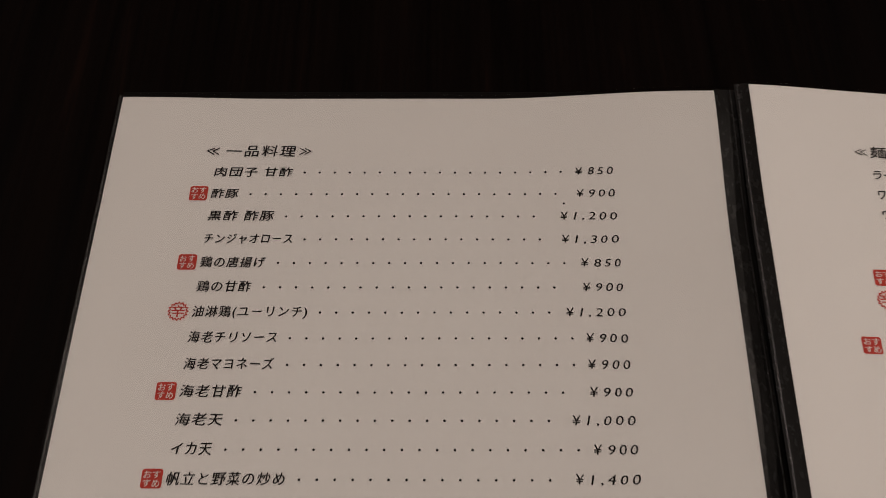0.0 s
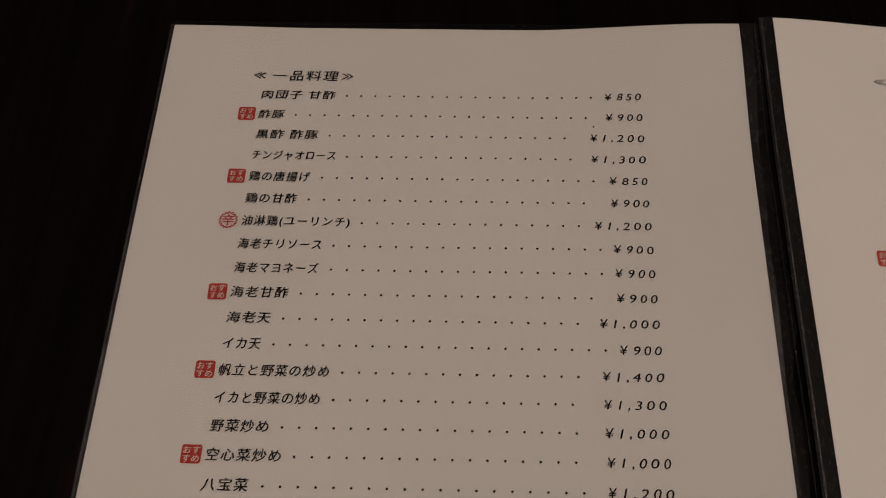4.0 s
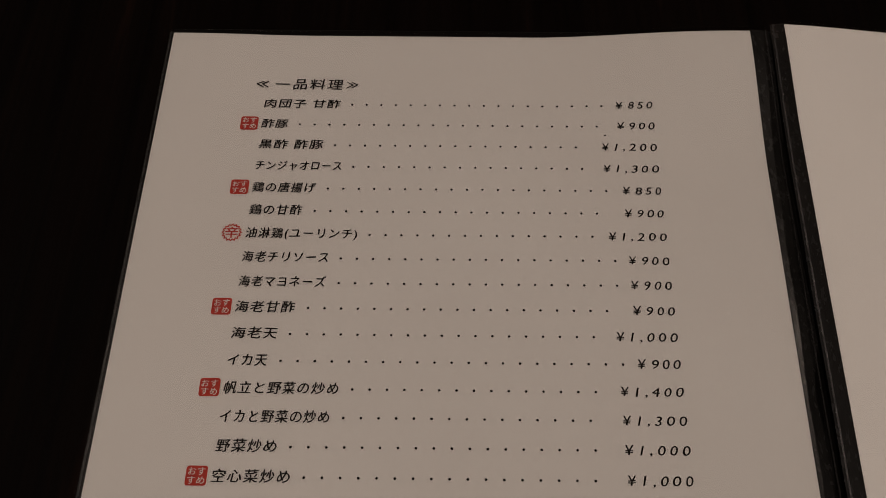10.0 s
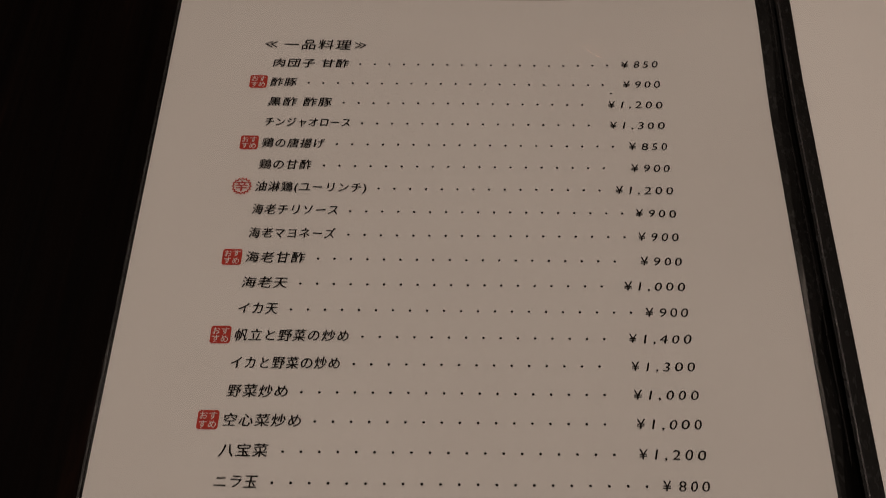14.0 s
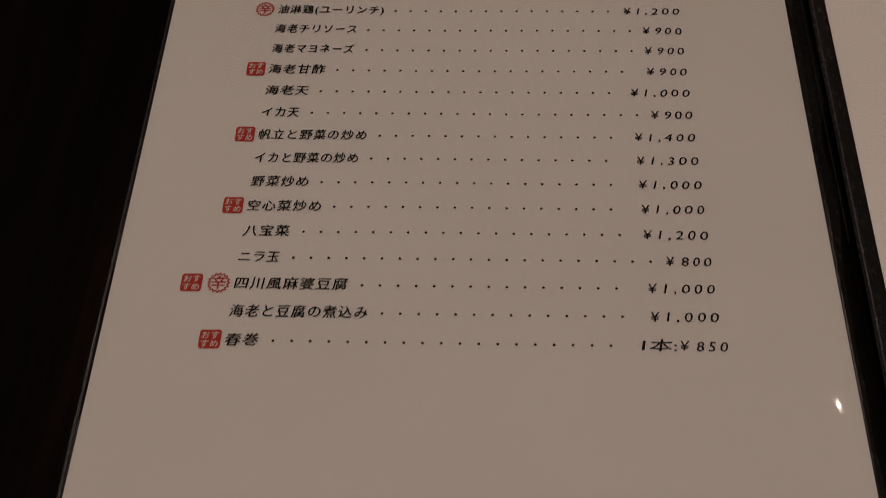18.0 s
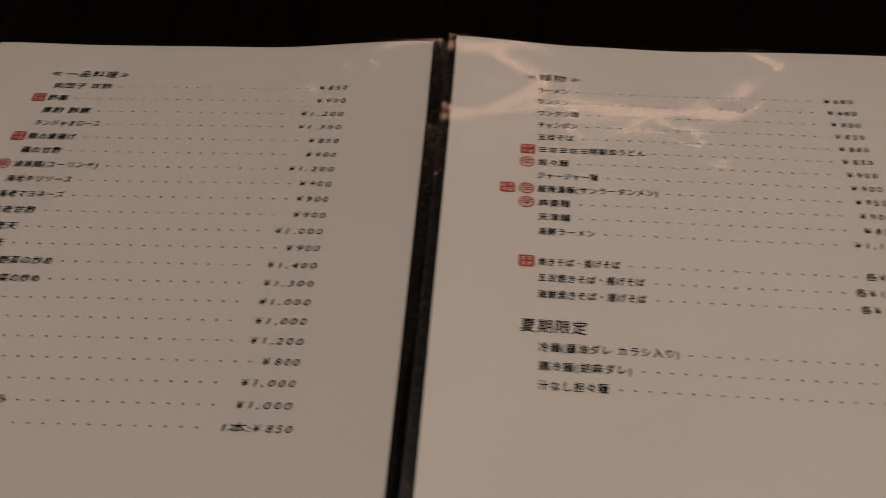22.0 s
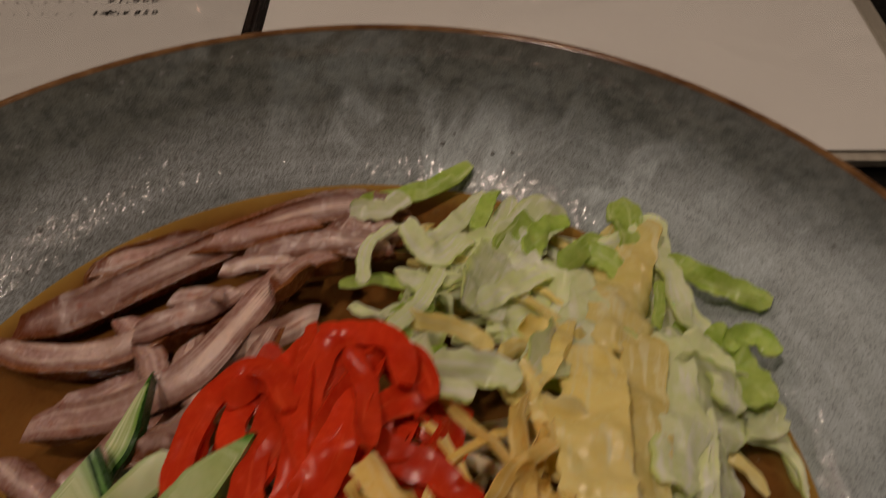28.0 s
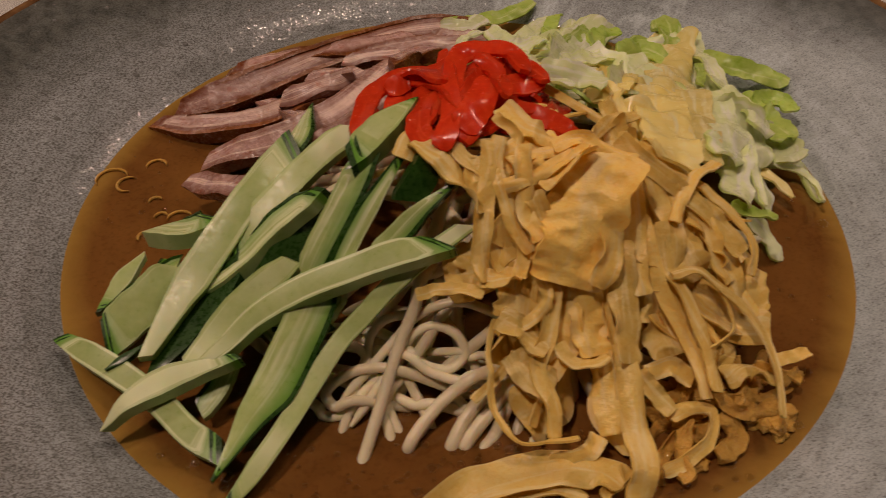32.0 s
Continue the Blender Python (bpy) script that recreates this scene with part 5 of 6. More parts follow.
egg([(0.1559, -0.2572, 0.0753), (0.1501, -0.2607, 0.0741), (0.1458, -0.2624, 0.0732), (0.1421, -0.2631, 0.0724)], 0.0025, 0)
egg([(0.1505, -0.2570, 0.0755), (0.1543, -0.2556, 0.0755), (0.1596, -0.2555, 0.0740), (0.1650, -0.2564, 0.0715)], 0.0026, 10)
egg([(0.1623, -0.2522, 0.0731), (0.1661, -0.2554, 0.0704), (0.1705, -0.2570, 0.0677), (0.1756, -0.2595, 0.0640), (0.1798, -0.2620, 0.0607), (0.1829, -0.2653, 0.0577)], 0.0034, -15)
egg([(0.1660, -0.2517, 0.0705), (0.1706, -0.2513, 0.0682), (0.1747, -0.2535, 0.0659), (0.1793, -0.2561, 0.0625), (0.1831, -0.2584, 0.0600), (0.1853, -0.2619, 0.0575), (0.1847, -0.2675, 0.0547)], 0.0022, 20)
egg([(0.1748, -0.2596, 0.0623), (0.1786, -0.2626, 0.0590), (0.1808, -0.2659, 0.0561), (0.1817, -0.2706, 0.0527)], 0.0060, 25)
egg([(0.1819, -0.2490, 0.0643), (0.1762, -0.2551, 0.0667), (0.1727, -0.2598, 0.0661), (0.1705, -0.2640, 0.0643)], 0.0021, -10)
egg([(0.1609, -0.2672, 0.0637), (0.1610, -0.2728, 0.0584), (0.1613, -0.2783, 0.0542), (0.1613, -0.2826, 0.0512)], 0.0050, 10)
egg([(0.1603, -0.2794, 0.0525), (0.1611, -0.2851, 0.0488), (0.1614, -0.2914, 0.0459), (0.1615, -0.2972, 0.0446), (0.1609, -0.3011, 0.0403)], 0.0044, 0)
egg([(0.1578, -0.2792, 0.0505), (0.1574, -0.2849, 0.0470), (0.1581, -0.2912, 0.0442)], 0.0042, -20)
egg([(0.1501, -0.2798, 0.0536), (0.1517, -0.2823, 0.0519), (0.1548, -0.2829, 0.0516), (0.1579, -0.2816, 0.0522)], 0.0024, 30)
egg([(0.1551, -0.2719, 0.0582), (0.1552, -0.2766, 0.0541), (0.1562, -0.2807, 0.0510)], 0.0058, 0)
egg([(0.1499, -0.2726, 0.0593), (0.1485, -0.2779, 0.0544), (0.1465, -0.2825, 0.0509), (0.1483, -0.2876, 0.0479), (0.1493, -0.2924, 0.0462)], 0.0029, 20)
egg([(0.1475, -0.2716, 0.0614), (0.1486, -0.2746, 0.0583), (0.1456, -0.2772, 0.0561), (0.1426, -0.2778, 0.0557)], 0.0020, 0)
egg([(0.1407, -0.2765, 0.0567), (0.1447, -0.2785, 0.0549), (0.1483, -0.2808, 0.0530)], 0.0043, 20)
egg([(0.1432, -0.2798, 0.0521), (0.1454, -0.2828, 0.0500), (0.1490, -0.2849, 0.0484)], 0.0057, -10)
egg([(0.1399, -0.2767, 0.0564), (0.1390, -0.2814, 0.0530), (0.1391, -0.2862, 0.0498), (0.1395, -0.2898, 0.0482), (0.1421, -0.2937, 0.0468), (0.1468, -0.2940, 0.0467), (0.1520, -0.2928, 0.0469)], 0.0012, 40)
egg([(0.1276, -0.2730, 0.0587), (0.1314, -0.2727, 0.0595), (0.1352, -0.2731, 0.0598), (0.1383, -0.2741, 0.0591)], 0.0021, 0)
egg([(0.1368, -0.2716, 0.0613), (0.1403, -0.2724, 0.0609), (0.1444, -0.2719, 0.0613)], 0.0033, 15)
egg([(0.1654, -0.2628, 0.0650), (0.1667, -0.2682, 0.0605), (0.1681, -0.2726, 0.0564), (0.1709, -0.2771, 0.0523), (0.1732, -0.2822, 0.0491), (0.1738, -0.2869, 0.0468)], 0.0024, 0)
egg([(0.1683, -0.2637, 0.0644), (0.1692, -0.2691, 0.0599), (0.1707, -0.2721, 0.0572), (0.1730, -0.2767, 0.0534), (0.1749, -0.2817, 0.0500), (0.1750, -0.2866, 0.0480)], 0.0025, 15)
egg([(0.1693, -0.2712, 0.0592), (0.1734, -0.2703, 0.0587), (0.1776, -0.2716, 0.0563), (0.1817, -0.2737, 0.0540), (0.1841, -0.2771, 0.0517), (0.1847, -0.2819, 0.0497), (0.1846, -0.2868, 0.0481), (0.1841, -0.2910, 0.0470)], 0.0018, 30)
egg([(0.1780, -0.2711, 0.0558), (0.1792, -0.2745, 0.0533), (0.1793, -0.2770, 0.0518), (0.1751, -0.2801, 0.0508)], 0.0012, 60)
egg([(0.1633, -0.2824, 0.0489), (0.1652, -0.2853, 0.0472), (0.1680, -0.2885, 0.0458)], 0.0030, -10)
egg([(0.1677, -0.2883, 0.0438), (0.1714, -0.2866, 0.0442), (0.1750, -0.2870, 0.0436), (0.1738, -0.2909, 0.0425), (0.1701, -0.2947, 0.0418), (0.1655, -0.2968, 0.0416)], 0.0024, 20)
egg([(0.1645, -0.2823, 0.0477), (0.1688, -0.2813, 0.0482), (0.1725, -0.2830, 0.0466)], 0.0031, 0)
egg([(0.1261, -0.3028, 0.0388), (0.1342, -0.2983, 0.0414), (0.1419, -0.2965, 0.0421), (0.1496, -0.2955, 0.0423), (0.1553, -0.2960, 0.0421), (0.1582, -0.2989, 0.0414)], 0.0061, 8)
egg([(0.1331, -0.3000, 0.0404), (0.1399, -0.2985, 0.0407), (0.1465, -0.2983, 0.0406), (0.1531, -0.2997, 0.0403)], 0.0025, 20)
egg([(0.1548, -0.3003, 0.0413), (0.1575, -0.2984, 0.0415), (0.1585, -0.2955, 0.0421)], 0.0020, 30)
egg([(0.1260, -0.3062, 0.0388), (0.1357, -0.3050, 0.0387), (0.1432, -0.3048, 0.0389), (0.1469, -0.3070, 0.0386)], 0.0017, 0)
egg([(0.1684, -0.2398, 0.0685), (0.1624, -0.2458, 0.0720), (0.1588, -0.2510, 0.0735), (0.1568, -0.2536, 0.0736)], 0.0023, 30)
egg([(0.1434, -0.2460, 0.0752), (0.1463, -0.2514, 0.0752), (0.1492, -0.2529, 0.0745), (0.1539, -0.2529, 0.0736)], 0.0039, 10)
egg([(0.1418, -0.2495, 0.0764), (0.1445, -0.2533, 0.0757), (0.1454, -0.2559, 0.0746)], 0.0018, -20)
egg([(0.1868, -0.2789, 0.0455), (0.1906, -0.2779, 0.0453), (0.1941, -0.2770, 0.0450)], 0.0022, 0)
egg([(0.1435, -0.2623, 0.0699), (0.1483, -0.2647, 0.0674), (0.1501, -0.2683, 0.0635)], 0.0039, 15)
egg([(0.1483, -0.2647, 0.0674), (0.1493, -0.2689, 0.0633), (0.1496, -0.2716, 0.0602)], 0.0029, 0)
egg([(0.1638, -0.2576, 0.0702), (0.1639, -0.2637, 0.0659), (0.1636, -0.2691, 0.0615), (0.1645, -0.2734, 0.0572)], 0.0036, -10)
egg([(0.1675, -0.2565, 0.0684), (0.1700, -0.2619, 0.0640), (0.1706, -0.2675, 0.0597), (0.1699, -0.2709, 0.0574)], 0.0037, 20)
egg([(0.1425, -0.2661, 0.0662), (0.1452, -0.2685, 0.0641), (0.1443, -0.2716, 0.0604)], 0.0025, -20)
egg([(0.1737, -0.2582, 0.0646), (0.1767, -0.2611, 0.0616), (0.1779, -0.2662, 0.0580), (0.1803, -0.2693, 0.0550)], 0.0034, 10)
egg([(0.1505, -0.2593, 0.0721), (0.1529, -0.2630, 0.0684), (0.1552, -0.2659, 0.0653)], 0.0036, 0)
egg([(0.1458, -0.2565, 0.0733), (0.1455, -0.2621, 0.0691), (0.1413, -0.2677, 0.0638)], 0.0059, 20)
egg([(0.1689, -0.2551, 0.0661), (0.1713, -0.2631, 0.0609), (0.1741, -0.2692, 0.0554)], 0.0073, -10)
egg([(0.1435, -0.2636, 0.0666), (0.1452, -0.2707, 0.0597), (0.1440, -0.2754, 0.0548)], 0.0089, 0)
egg([(0.1605, -0.2688, 0.0585), (0.1676, -0.2726, 0.0534), (0.1702, -0.2790, 0.0484)], 0.0082, 0)
egg([(0.1512, -0.2729, 0.0560), (0.1510, -0.2779, 0.0512), (0.1446, -0.2842, 0.0468)], 0.0060, 10)
egg([(0.1785, -0.2815, 0.0447), (0.1832, -0.2790, 0.0448), (0.1877, -0.2814, 0.0434)], 0.0043, 30)
egg([(0.1559, -0.2907, 0.0436), (0.1537, -0.2935, 0.0428), (0.1478, -0.2948, 0.0424)], 0.0030, 20)
egg([(0.1341, -0.2533, 0.0741), (0.1365, -0.2570, 0.0728), (0.1397, -0.2592, 0.0717), (0.1436, -0.2592, 0.0716)], 0.0026, 0)
egg([(0.1383, -0.2568, 0.0738), (0.1369, -0.2605, 0.0711), (0.1395, -0.2632, 0.0690)], 0.0024, 10)
egg([(0.1613, -0.2472, 0.0705), (0.1673, -0.2509, 0.0680), (0.1727, -0.2524, 0.0650)], 0.0075, 10)
egg([(0.1521, -0.2529, 0.0739), (0.1458, -0.2556, 0.0738), (0.1407, -0.2582, 0.0723)], 0.0050, 0)
lettuce([(0.1942, -0.1759, 0.0465), (0.1889, -0.1937, 0.0498), (0.1839, -0.2148, 0.0562)], 0.0121, 0, 1)
lettuce([(0.1786, -0.2156, 0.0584), (0.1750, -0.2362, 0.0657), (0.1734, -0.2477, 0.0678), (0.1720, -0.2534, 0.0681)], 0.0106, 10, 1)
lettuce([(0.1889, -0.2092, 0.0522), (0.1847, -0.2294, 0.0586), (0.1817, -0.2462, 0.0623)], 0.0077, -10, 1)
lettuce([(0.1920, -0.2084, 0.0521), (0.1907, -0.2262, 0.0562), (0.1862, -0.2428, 0.0607)], 0.0091, 0, 0)
lettuce([(0.1960, -0.2090, 0.0512), (0.2010, -0.2146, 0.0507), (0.2007, -0.2245, 0.0523)], 0.0068, 10, 0)
lettuce([(0.1921, -0.2285, 0.0541), (0.1888, -0.2423, 0.0574), (0.1865, -0.2531, 0.0587)], 0.0062, 0, 0)
lettuce([(0.1972, -0.2245, 0.0523), (0.1928, -0.2412, 0.0563), (0.1911, -0.2526, 0.0572)], 0.0017, 0, 0)
lettuce([(0.1993, -0.1721, 0.0457), (0.1987, -0.1896, 0.0475), (0.1987, -0.2049, 0.0498)], 0.0048, 10, 0)
lettuce([(0.1997, -0.1846, 0.0458), (0.2084, -0.1912, 0.0457), (0.2177, -0.1960, 0.0450)], 0.0046, -20, 2)
lettuce([(0.2043, -0.2075, 0.0480), (0.2115, -0.2046, 0.0463), (0.2148, -0.2091, 0.0462)], 0.0043, 0, 2)
lettuce([(0.1798, -0.1671, 0.0455), (0.1685, -0.1841, 0.0496), (0.1591, -0.2092, 0.0608)], 0.0105, 10, 0)
lettuce([(0.1777, -0.1924, 0.0505), (0.1790, -0.2061, 0.0543), (0.1679, -0.2244, 0.0645)], 0.0080, -10, 0)
lettuce([(0.1524, -0.2288, 0.0720), (0.1598, -0.2282, 0.0698), (0.1649, -0.2289, 0.0683)], 0.0053, 0, 0)
lettuce([(0.1489, -0.2204, 0.0679), (0.1517, -0.2308, 0.0718), (0.1581, -0.2334, 0.0711)], 0.0046, 20, 0)
lettuce([(0.1776, -0.1910, 0.0512), (0.1843, -0.1828, 0.0484), (0.1912, -0.1794, 0.0471)], 0.0045, 0, 2)
lettuce([(0.1925, -0.1683, 0.0460), (0.1931, -0.1778, 0.0467), (0.1942, -0.1855, 0.0476)], 0.0062, 20, 2)
lettuce([(0.1481, -0.1763, 0.0489), (0.1531, -0.1890, 0.0528), (0.1604, -0.1803, 0.0494)], 0.0047, 0, 0)
lettuce([(0.1616, -0.1781, 0.0487), (0.1670, -0.1625, 0.0455)], 0.0034, 10, 2)
lettuce([(0.1957, -0.1937, 0.0496), (0.1921, -0.2078, 0.0529)], 0.0020, 0, 2)
lettuce([(0.1850, -0.2523, 0.0575), (0.1900, -0.2519, 0.0549), (0.1950, -0.2507, 0.0526)], 0.0023, 0, 2)
lettuce([(0.2049, -0.2250, 0.0440), (0.2106, -0.2254, 0.0425), (0.2135, -0.2292, 0.0419), (0.2125, -0.2356, 0.0426)], 0.0014, 0, 0)
lettuce([(0.1636, -0.2259, 0.0657), (0.1667, -0.2317, 0.0665), (0.1707, -0.2311, 0.0646)], 0.0050, 0, 1)
lettuce([(0.1665, -0.2328, 0.0648), (0.1734, -0.2399, 0.0630), (0.1788, -0.2478, 0.0609)], 0.0103, 10, 1)
lettuce([(0.1583, -0.1824, 0.0472), (0.1693, -0.1940, 0.0495), (0.1788, -0.2023, 0.0502)], 0.0129, 0, 0)
lettuce([(0.1888, -0.1773, 0.0431), (0.1956, -0.1922, 0.0443), (0.1949, -0.2194, 0.0494)], 0.0132, 0, 0)
lettuce([(0.1624, -0.1505, 0.0425), (0.1535, -0.1585, 0.0433), (0.1456, -0.1627, 0.0440), (0.1379, -0.1651, 0.0444)], 0.0042, 0, 2)
lettuce([(0.1652, -0.1622, 0.0446), (0.1573, -0.1752, 0.0472), (0.1503, -0.1844, 0.0502)], 0.0039, 10, 0)
lettuce([(0.1700, -0.1640, 0.0445), (0.1665, -0.1768, 0.0469), (0.1620, -0.1902, 0.0512)], 0.0046, -10, 0)
lettuce([(0.1771, -0.1653, 0.0455), (0.1711, -0.1758, 0.0474), (0.1657, -0.1848, 0.0501)], 0.0035, 15, 2)
lettuce([(0.1774, -0.1891, 0.0496), (0.1688, -0.1969, 0.0535), (0.1598, -0.2074, 0.0598)], 0.0045, 0, 0)
lettuce([(0.1545, -0.1934, 0.0533), (0.1503, -0.2073, 0.0601), (0.1458, -0.2161, 0.0649)], 0.0029, 10, 0)
lettuce([(0.1459, -0.1767, 0.0490), (0.1406, -0.1856, 0.0518), (0.1404, -0.1998, 0.0577)], 0.0026, -15, 0)
lettuce([(0.1806, -0.1829, 0.0478), (0.1868, -0.1860, 0.0476), (0.1911, -0.1928, 0.0482)], 0.0049, 10, 2)
lettuce([(0.2001, -0.1715, 0.0456), (0.1938, -0.1791, 0.0468), (0.1861, -0.1835, 0.0481)], 0.0042, 0, 0)
lettuce([(0.1809, -0.1724, 0.0470), (0.1753, -0.1788, 0.0486), (0.1709, -0.1874, 0.0511)], 0.0046, 20, 2)
lettuce([(0.1756, -0.2066, 0.0553), (0.1693, -0.2221, 0.0631), (0.1649, -0.2291, 0.0672)], 0.0054, -10, 1)
lettuce([(0.1481, -0.1642, 0.0453), (0.1433, -0.1685, 0.0461), (0.1362, -0.1686, 0.0461)], 0.0048, 0, 0)
noodle([(0.1323, -0.2625, 0.0588), (0.1353, -0.2639, 0.0581), (0.1360, -0.2665, 0.0556), (0.1345, -0.2681, 0.0535)], 0.0019)
noodle([(0.1291, -0.2670, 0.0571), (0.1273, -0.2707, 0.0532), (0.1251, -0.2740, 0.0494), (0.1232, -0.2779, 0.0463), (0.1212, -0.2827, 0.0428)], 0.0021)
noodle([(0.1244, -0.2754, 0.0462), (0.1267, -0.2730, 0.0486), (0.1305, -0.2723, 0.0502), (0.1343, -0.2737, 0.0491), (0.1354, -0.2760, 0.0468), (0.1327, -0.2778, 0.0453), (0.1282, -0.2766, 0.0456), (0.1257, -0.2747, 0.0472)], 0.0017)
noodle([(0.1389, -0.2708, 0.0524), (0.1344, -0.2698, 0.0530), (0.1303, -0.2700, 0.0522), (0.1266, -0.2711, 0.0502), (0.1241, -0.2730, 0.0482)], 0.0017)
noodle([(0.1249, -0.2778, 0.0453), (0.1188, -0.2770, 0.0453), (0.1147, -0.2775, 0.0438), (0.1120, -0.2794, 0.0422), (0.1136, -0.2816, 0.0413), (0.1177, -0.2812, 0.0422)], 0.0019)
noodle([(0.1095, -0.2796, 0.0398), (0.1118, -0.2817, 0.0390), (0.1157, -0.2815, 0.0397), (0.1189, -0.2786, 0.0420), (0.1239, -0.2774, 0.0436)], 0.0019)
noodle([(0.1147, -0.2721, 0.0460), (0.1182, -0.2735, 0.0455), (0.1199, -0.2768, 0.0433)], 0.0017)
noodle([(0.1188, -0.2743, 0.0449), (0.1201, -0.2712, 0.0478), (0.1244, -0.2699, 0.0503)], 0.0017)
noodle([(0.1250, -0.2755, 0.0471), (0.1292, -0.2781, 0.0455), (0.1342, -0.2798, 0.0448), (0.1377, -0.2792, 0.0454)], 0.0017)
noodle([(0.1249, -0.2768, 0.0430), (0.1270, -0.2797, 0.0413), (0.1286, -0.2825, 0.0392)], 0.0017)
noodle([(0.1389, -0.2789, 0.0457), (0.1329, -0.2815, 0.0435), (0.1288, -0.2846, 0.0412), (0.1259, -0.2881, 0.0394), (0.1245, -0.2896, 0.0346)], 0.0022)
noodle([(0.1413, -0.2800, 0.0441), (0.1361, -0.2835, 0.0412), (0.1329, -0.2878, 0.0386), (0.1311, -0.2908, 0.0342)], 0.0024)
noodle([(0.1440, -0.2794, 0.0444), (0.1400, -0.2830, 0.0417), (0.1351, -0.2879, 0.0386), (0.1334, -0.2899, 0.0344)], 0.0024)
noodle([(0.1427, -0.2823, 0.0410), (0.1398, -0.2865, 0.0383), (0.1368, -0.2896, 0.0371)], 0.0021)
noodle([(0.1462, -0.2819, 0.0402), (0.1442, -0.2847, 0.0386), (0.1430, -0.2875, 0.0370)], 0.0019)
noodle([(0.1399, -0.2759, 0.0461), (0.1362, -0.2761, 0.0462), (0.1338, -0.2752, 0.0468)], 0.0015)
noodle([(0.1270, -0.2653, 0.0539), (0.1316, -0.2649, 0.0553), (0.1351, -0.2638, 0.0571)], 0.0016)
noodle([(0.1242, -0.2781, 0.0431), (0.1217, -0.2813, 0.0403), (0.1226, -0.2859, 0.0381)], 0.0019)
noodle([(0.1493, -0.2693, 0.0540), (0.1445, -0.2713, 0.0521), (0.1421, -0.2724, 0.0508)], 0.0021)
noodle([(0.1186, -0.2761, 0.0424), (0.1227, -0.2790, 0.0410), (0.1268, -0.2811, 0.0402), (0.1309, -0.2815, 0.0405)], 0.0019)
noodle([(0.1144, -0.2760, 0.0409), (0.1206, -0.2802, 0.0392), (0.1246, -0.2848, 0.0368)], 0.0019)
noodle([(0.1313, -0.2702, 0.0494), (0.1353, -0.2733, 0.0464), (0.1382, -0.2781, 0.0423)], 0.0019)
noodle([(0.1209, -0.2704, 0.0469), (0.1270, -0.2741, 0.0446), (0.1330, -0.2794, 0.0410)], 0.0019)
noodle([(0.1315, -0.2657, 0.0535), (0.1293, -0.2699, 0.0491), (0.1249, -0.2741, 0.0446)], 0.0019)
noodle([(0.1371, -0.2808, 0.0392), (0.1328, -0.2848, 0.0362), (0.1285, -0.2893, 0.0342)], 0.0019)
noodle([(0.1350, -0.2797, 0.0429), (0.1309, -0.2819, 0.0411), (0.1271, -0.2860, 0.0383)], 0.0019)
noodle([(0.1482, -0.2826, 0.0410), (0.1469, -0.2868, 0.0384), (0.1447, -0.2890, 0.0371)], 0.0017)
ginger([(0.1235, -0.2335, 0.0706), (0.1284, -0.2300, 0.0712), (0.1336, -0.2382, 0.0749), (0.1363, -0.2478, 0.0767)], 0.0033, 0)
ginger([(0.1441, -0.2259, 0.0727), (0.1396, -0.2274, 0.0712), (0.1342, -0.2391, 0.0743), (0.1303, -0.2460, 0.0743)], 0.0031, -20)
ginger([(0.1406, -0.2274, 0.0743), (0.1433, -0.2353, 0.0751), (0.1435, -0.2452, 0.0771)], 0.0028, 10)

# loose filling of the heap: more noodles, egg and lettuce under and between the pieces above
rng = random.Random(5)


def scatter(n, cx, cy, rx, ry, length, dz, bend, steps=4):
    for _ in range(n):
        a, r = rng.uniform(0, 2 * math.pi), math.sqrt(rng.random())
        x, y, h = cx + rx * r * math.cos(a), cy + ry * r * math.sin(a), rng.uniform(0, 2 * math.pi)
        pts = []
        lift = rng.uniform(*dz)
        for _ in range(steps):
            off = math.hypot(x - BX, y - BY)
            if off > 0.073:
                x, y = BX + (x - BX) * 0.073 / off, BY + (y - BY) * 0.073 / off
            pts.append((x, y, max(heap(x, y) + lift, SOUP_Z - 0.004)))
            h += rng.uniform(-bend, bend)
            x, y = x + length / steps * math.cos(h), y + length / steps * math.sin(h)
        yield pts


for pts in scatter(10, 0.132, -0.268, 0.024, 0.014, 0.060, (-0.014, -0.009), 0.5, 9):
    noodle(pts)
for pts in scatter(16, 0.136, -0.244, 0.020, 0.014, 0.045, (-0.010, -0.006), 0.6, 7):
    noodle(pts)
# crumpled sheets and strips of egg under the others, which hang down to the soup
for _ in range(48):
    a = max(-2.05, min(0.1, rng.gauss(-1.3, 0.5)))
    x, y = 0.160 + rng.uniform(-0.018, 0.016), -0.254 + rng.uniform(-0.010, 0.008)
    reach, drop = rng.uniform(0.012, 0.028), rng.uniform(-0.004, 0.001)
    pts = []
    for i in range(6):
        px, py = x + reach * i / 5 * math.cos(a), y + reach * i / 5 * math.sin(a)
        pts.append((px + rng.uniform(-0.001, 0.001), py, max(heap(px, py) + drop + rng.uniform(-0.001, 0.001), SOUP_Z - 0.002)))
        a += rng.uniform(-0.25, 0.25)
    egg(pts, rng.choice((0.0020, 0.0028, 0.0038, 0.0060, 0.0095)), rng.uniform(-30, 30))
for pts in scatter(20, 0.158, -0.254, 0.014, 0.007, 0.036, (0.0005, 0.0035), 0.35, 7):
    egg(pts, rng.choice((0.0012, 0.0016, 0.0022, 0.0030)), rng.uniform(-40, 40))
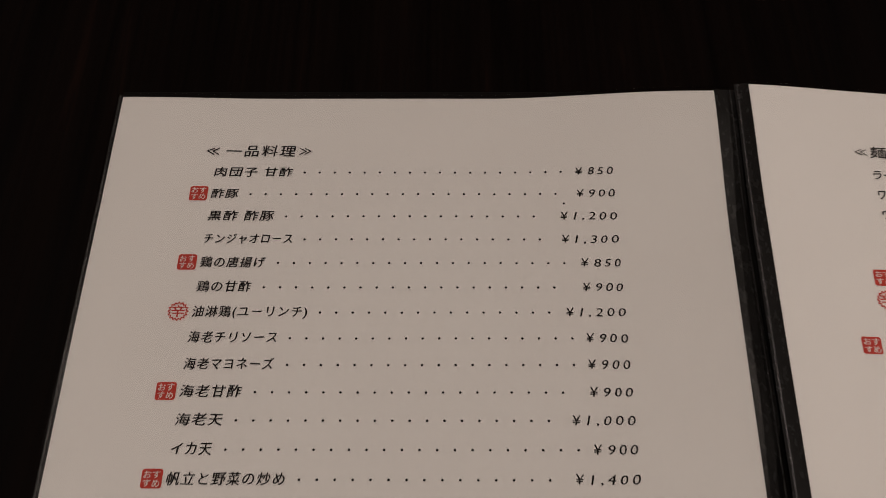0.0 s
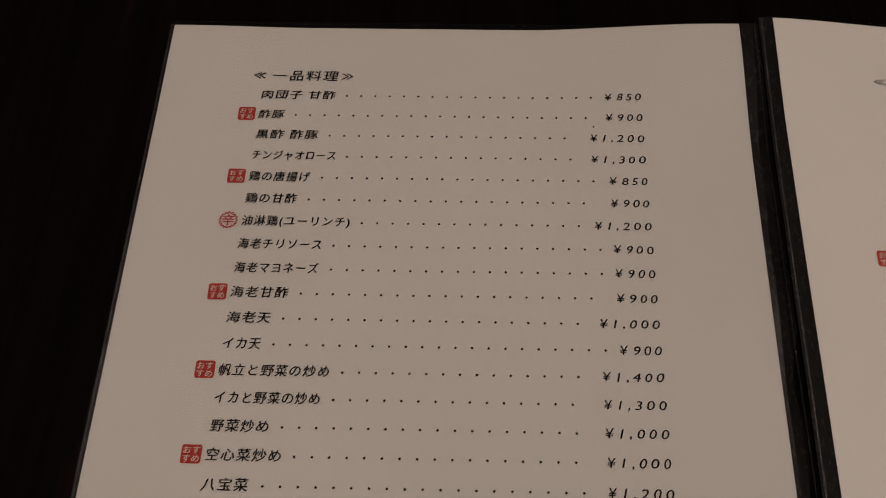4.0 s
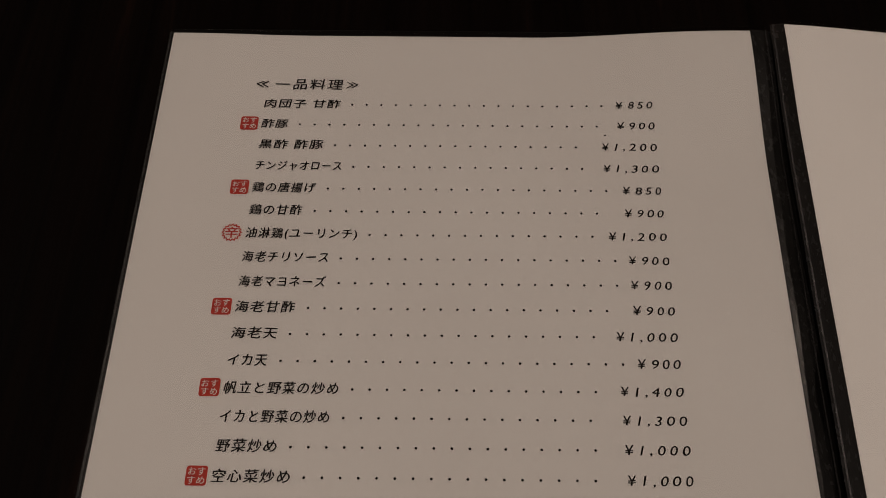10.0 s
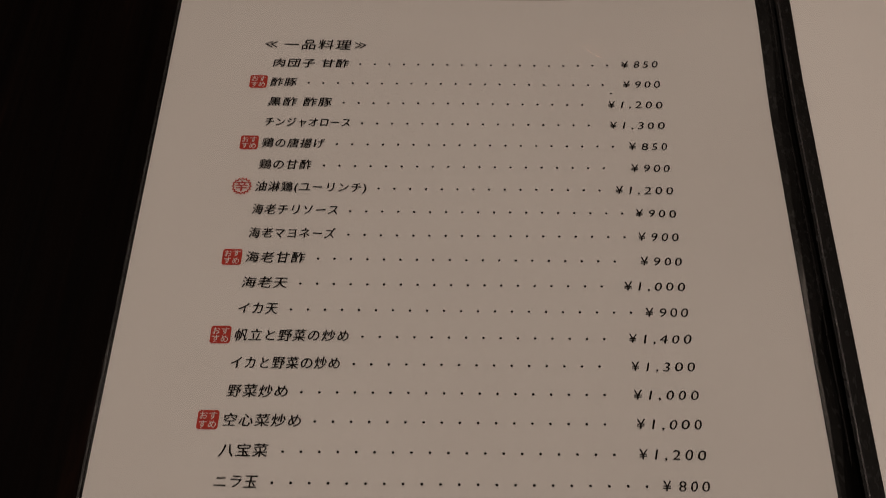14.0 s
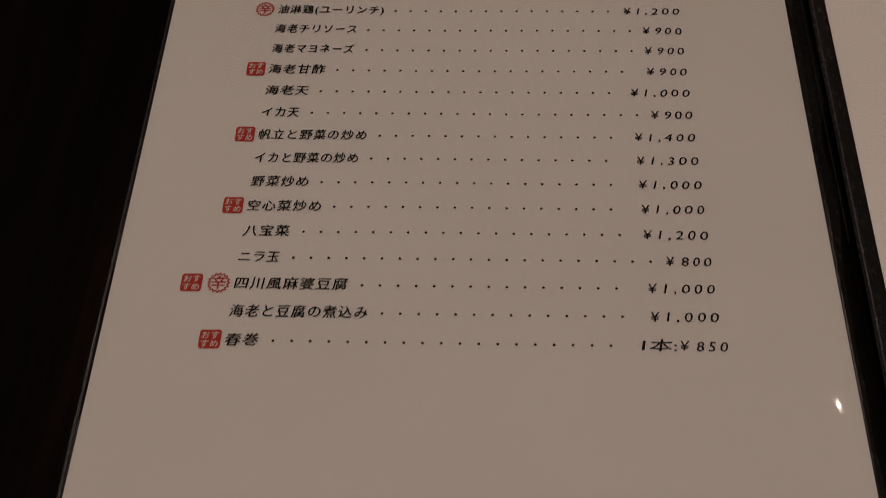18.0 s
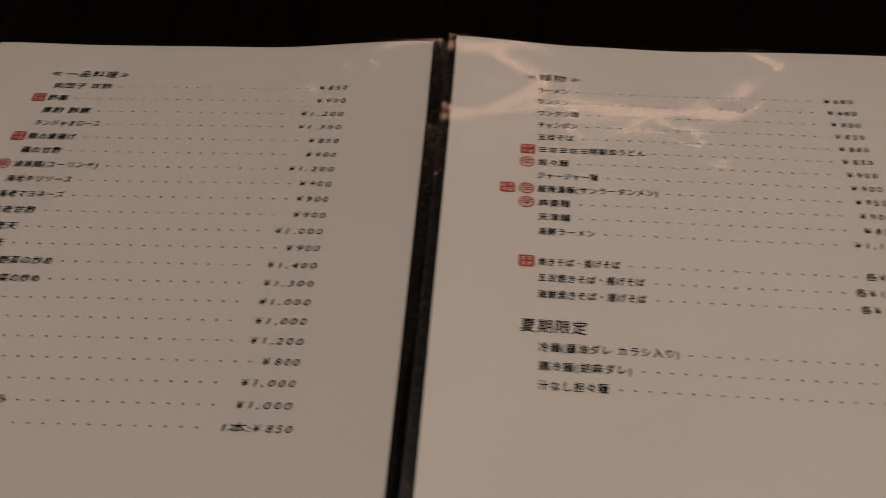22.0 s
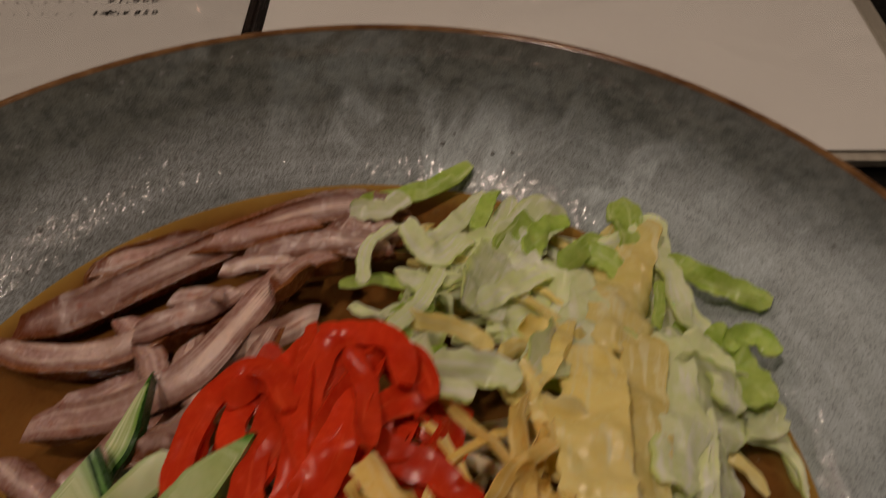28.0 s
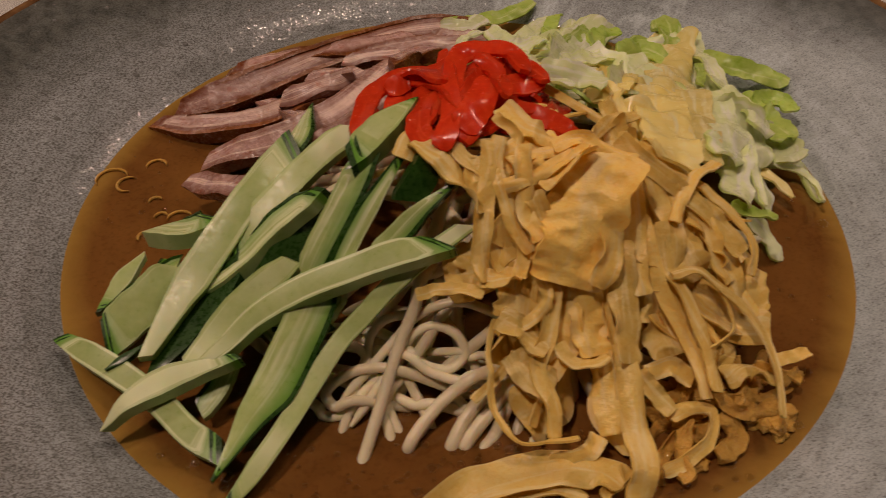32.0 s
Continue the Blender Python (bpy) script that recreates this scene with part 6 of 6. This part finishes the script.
for pts in scatter(90, 0.178, -0.200, 0.032, 0.028, 0.024, (-0.003, 0.003), 0.6, 5):
    lettuce(pts, rng.choice((0.0015, 0.0022, 0.003, 0.0045, 0.007)), rng.uniform(-50, 50), rng.choice((0, 0, 0, 1, 2)))
for pts in scatter(5, 0.112, -0.212, 0.012, 0.010, 0.03, (-0.005, -0.002), 0.3, 4):
    ham(pts, rng.uniform(0.004, 0.006), rng.uniform(-30, 30), 0)
for pts in scatter(7, 0.094, -0.257, 0.010, 0.008, 0.024, (-0.006, -0.003), 0.15, 4):
    cucumber(pts, rng.uniform(0.004, 0.006), rng.uniform(-30, 30), rng.choice(("l", "r", "ab")), (0.8, 0.6))
for pts in scatter(14, 0.143, -0.240, 0.009, 0.007, 0.022, (-0.003, 0.002), 0.9, 6):
    ginger(pts, rng.uniform(0.003, 0.0045), rng.uniform(-40, 40))


def lump(name, x, y, z, r, flat, material, label, category, group, rough=0.35, seed=0.0):
    bm = bmesh.new()
    bmesh.ops.create_icosphere(bm, subdivisions=3, radius=r)
    for v in bm.verts:
        k = 1 + rough * noise.noise(v.co * (1.6 / r) + Vector((seed, 0, 0))) + rough * 0.5 * noise.noise(v.co * (4 / r))
        v.co = Vector((v.co.x * k, v.co.y * k, v.co.z * k * flat))
    ob = part(name, bm, material, None, label, smooth=True)
    ob.location = (x, y, z)
    return tagged(ob, label, category, group)


for i in range(46):
    x, y, r = rng.gauss(0.182, 0.0080), rng.gauss(-0.284, 0.0050), rng.uniform(0.0007, 0.0020)
    if math.hypot(x - BX, y - BY) + r > 0.078:
        continue
    lump("sesame_paste_lump", x, y, SOUP_Z + rng.uniform(0.0, 0.0030) * math.exp(-(((x - 0.182) / 0.008) ** 2)), r, 0.7, PASTE, "wet brown sesame paste lump in the soup", "sesame paste", "sesame paste lumps", 0.5, i * 3.1)
# egg strips that lie soaked brown in the sauce
for pts in scatter(26, 0.178, -0.283, 0.011, 0.007, 0.016, (-0.005, 0.0005), 0.8, 5):
    COUNT[0] += 1
    piece("soaked_egg_strip", strand(pts, rng.uniform(0.0014, 0.0040), 0.0006, rng.uniform(-40, 40), 40, 14, 0, 0.10, 40, 0.0008, 170, 0, COUNT[0] * 1.7, 0, 0.2, 0, 0.7, 0.6, crease=True), PASTE, "brown egg strip soaked in wet sesame sauce", "egg strip", "soaked egg strips")

# pale lettuce shreds that hang into the soup
for pts, width in zip([[(0.206, -0.22, 0.0405), (0.212, -0.223, 0.0405), (0.215, -0.232, 0.0395)], [(0.196, -0.239, 0.042), (0.199, -0.244, 0.04), (0.2, -0.249, 0.039)], [(0.19, -0.232, 0.05), (0.198, -0.23, 0.047), (0.2, -0.237, 0.041)], [(0.199, -0.229, 0.046), (0.198, -0.22, 0.05), (0.192, -0.216, 0.052)]], (0.003, 0.003, 0.006, 0.010)):
    lettuce(pts, width, 10, 0)

# thin curls of oil skin that float by the pork
for x, y, r, a, sweep in ((0.062, -0.217, 0.0034, 0.2, 3.6), (0.066, -0.219, 0.0024, 1.0, 4), (0.071, -0.213, 0.0022, 0, 3.4), (0.073, -0.225, 0.0014, 0.3, 3.2), (0.075, -0.23, 0.0013, 0, 3.5), (0.079, -0.231, 0.0026, 0.3, 2.9), (0.073, -0.236, 0.0016, 1, 3)):
    pts = [(x + r * math.cos(a + sweep * k / 7), y + r * math.sin(a + sweep * k / 7), SOUP_Z + 0.0004) for k in range(8)]
    COUNT[0] += 1
    piece("soup_curl", strand(pts, 0.0007, 0.0006, 0, 24, 6, 1.0, 0.3), PASTE, "thin brown curl floating on the soup", "soup curl", "curls on the soup")

# small bubbles on the soup, thickest in front of the noodles and beside the paste
bm = bmesh.new()
for i in range(380):
    if i % 3:
        x, y = rng.gauss(0.150, 0.030), rng.gauss(-0.294, 0.007)
    else:
        a, r = rng.uniform(0, 2 * math.pi), 0.077 * math.sqrt(rng.uniform(0.55, 1))
        x, y = BX + r * math.cos(a), BY + r * math.sin(a)
    if math.hypot(x - BX, y - BY) > 0.078:
        continue
    size = rng.uniform(0.0003, 0.0009) * (1.7 if rng.random() < 0.15 else 1)
    bmesh.ops.create_icosphere(bm, subdivisions=2, radius=size, matrix=Matrix.Translation((x, y, SOUP_Z + 0.0001)) @ Matrix.Diagonal((1, 1, 0.6, 1)))
tagged(part("soup_bubbles", bm, BUBBLE, None, smooth=True), "tiny glossy bubbles floating on the brown soup", "bubbles", kind="stuff")
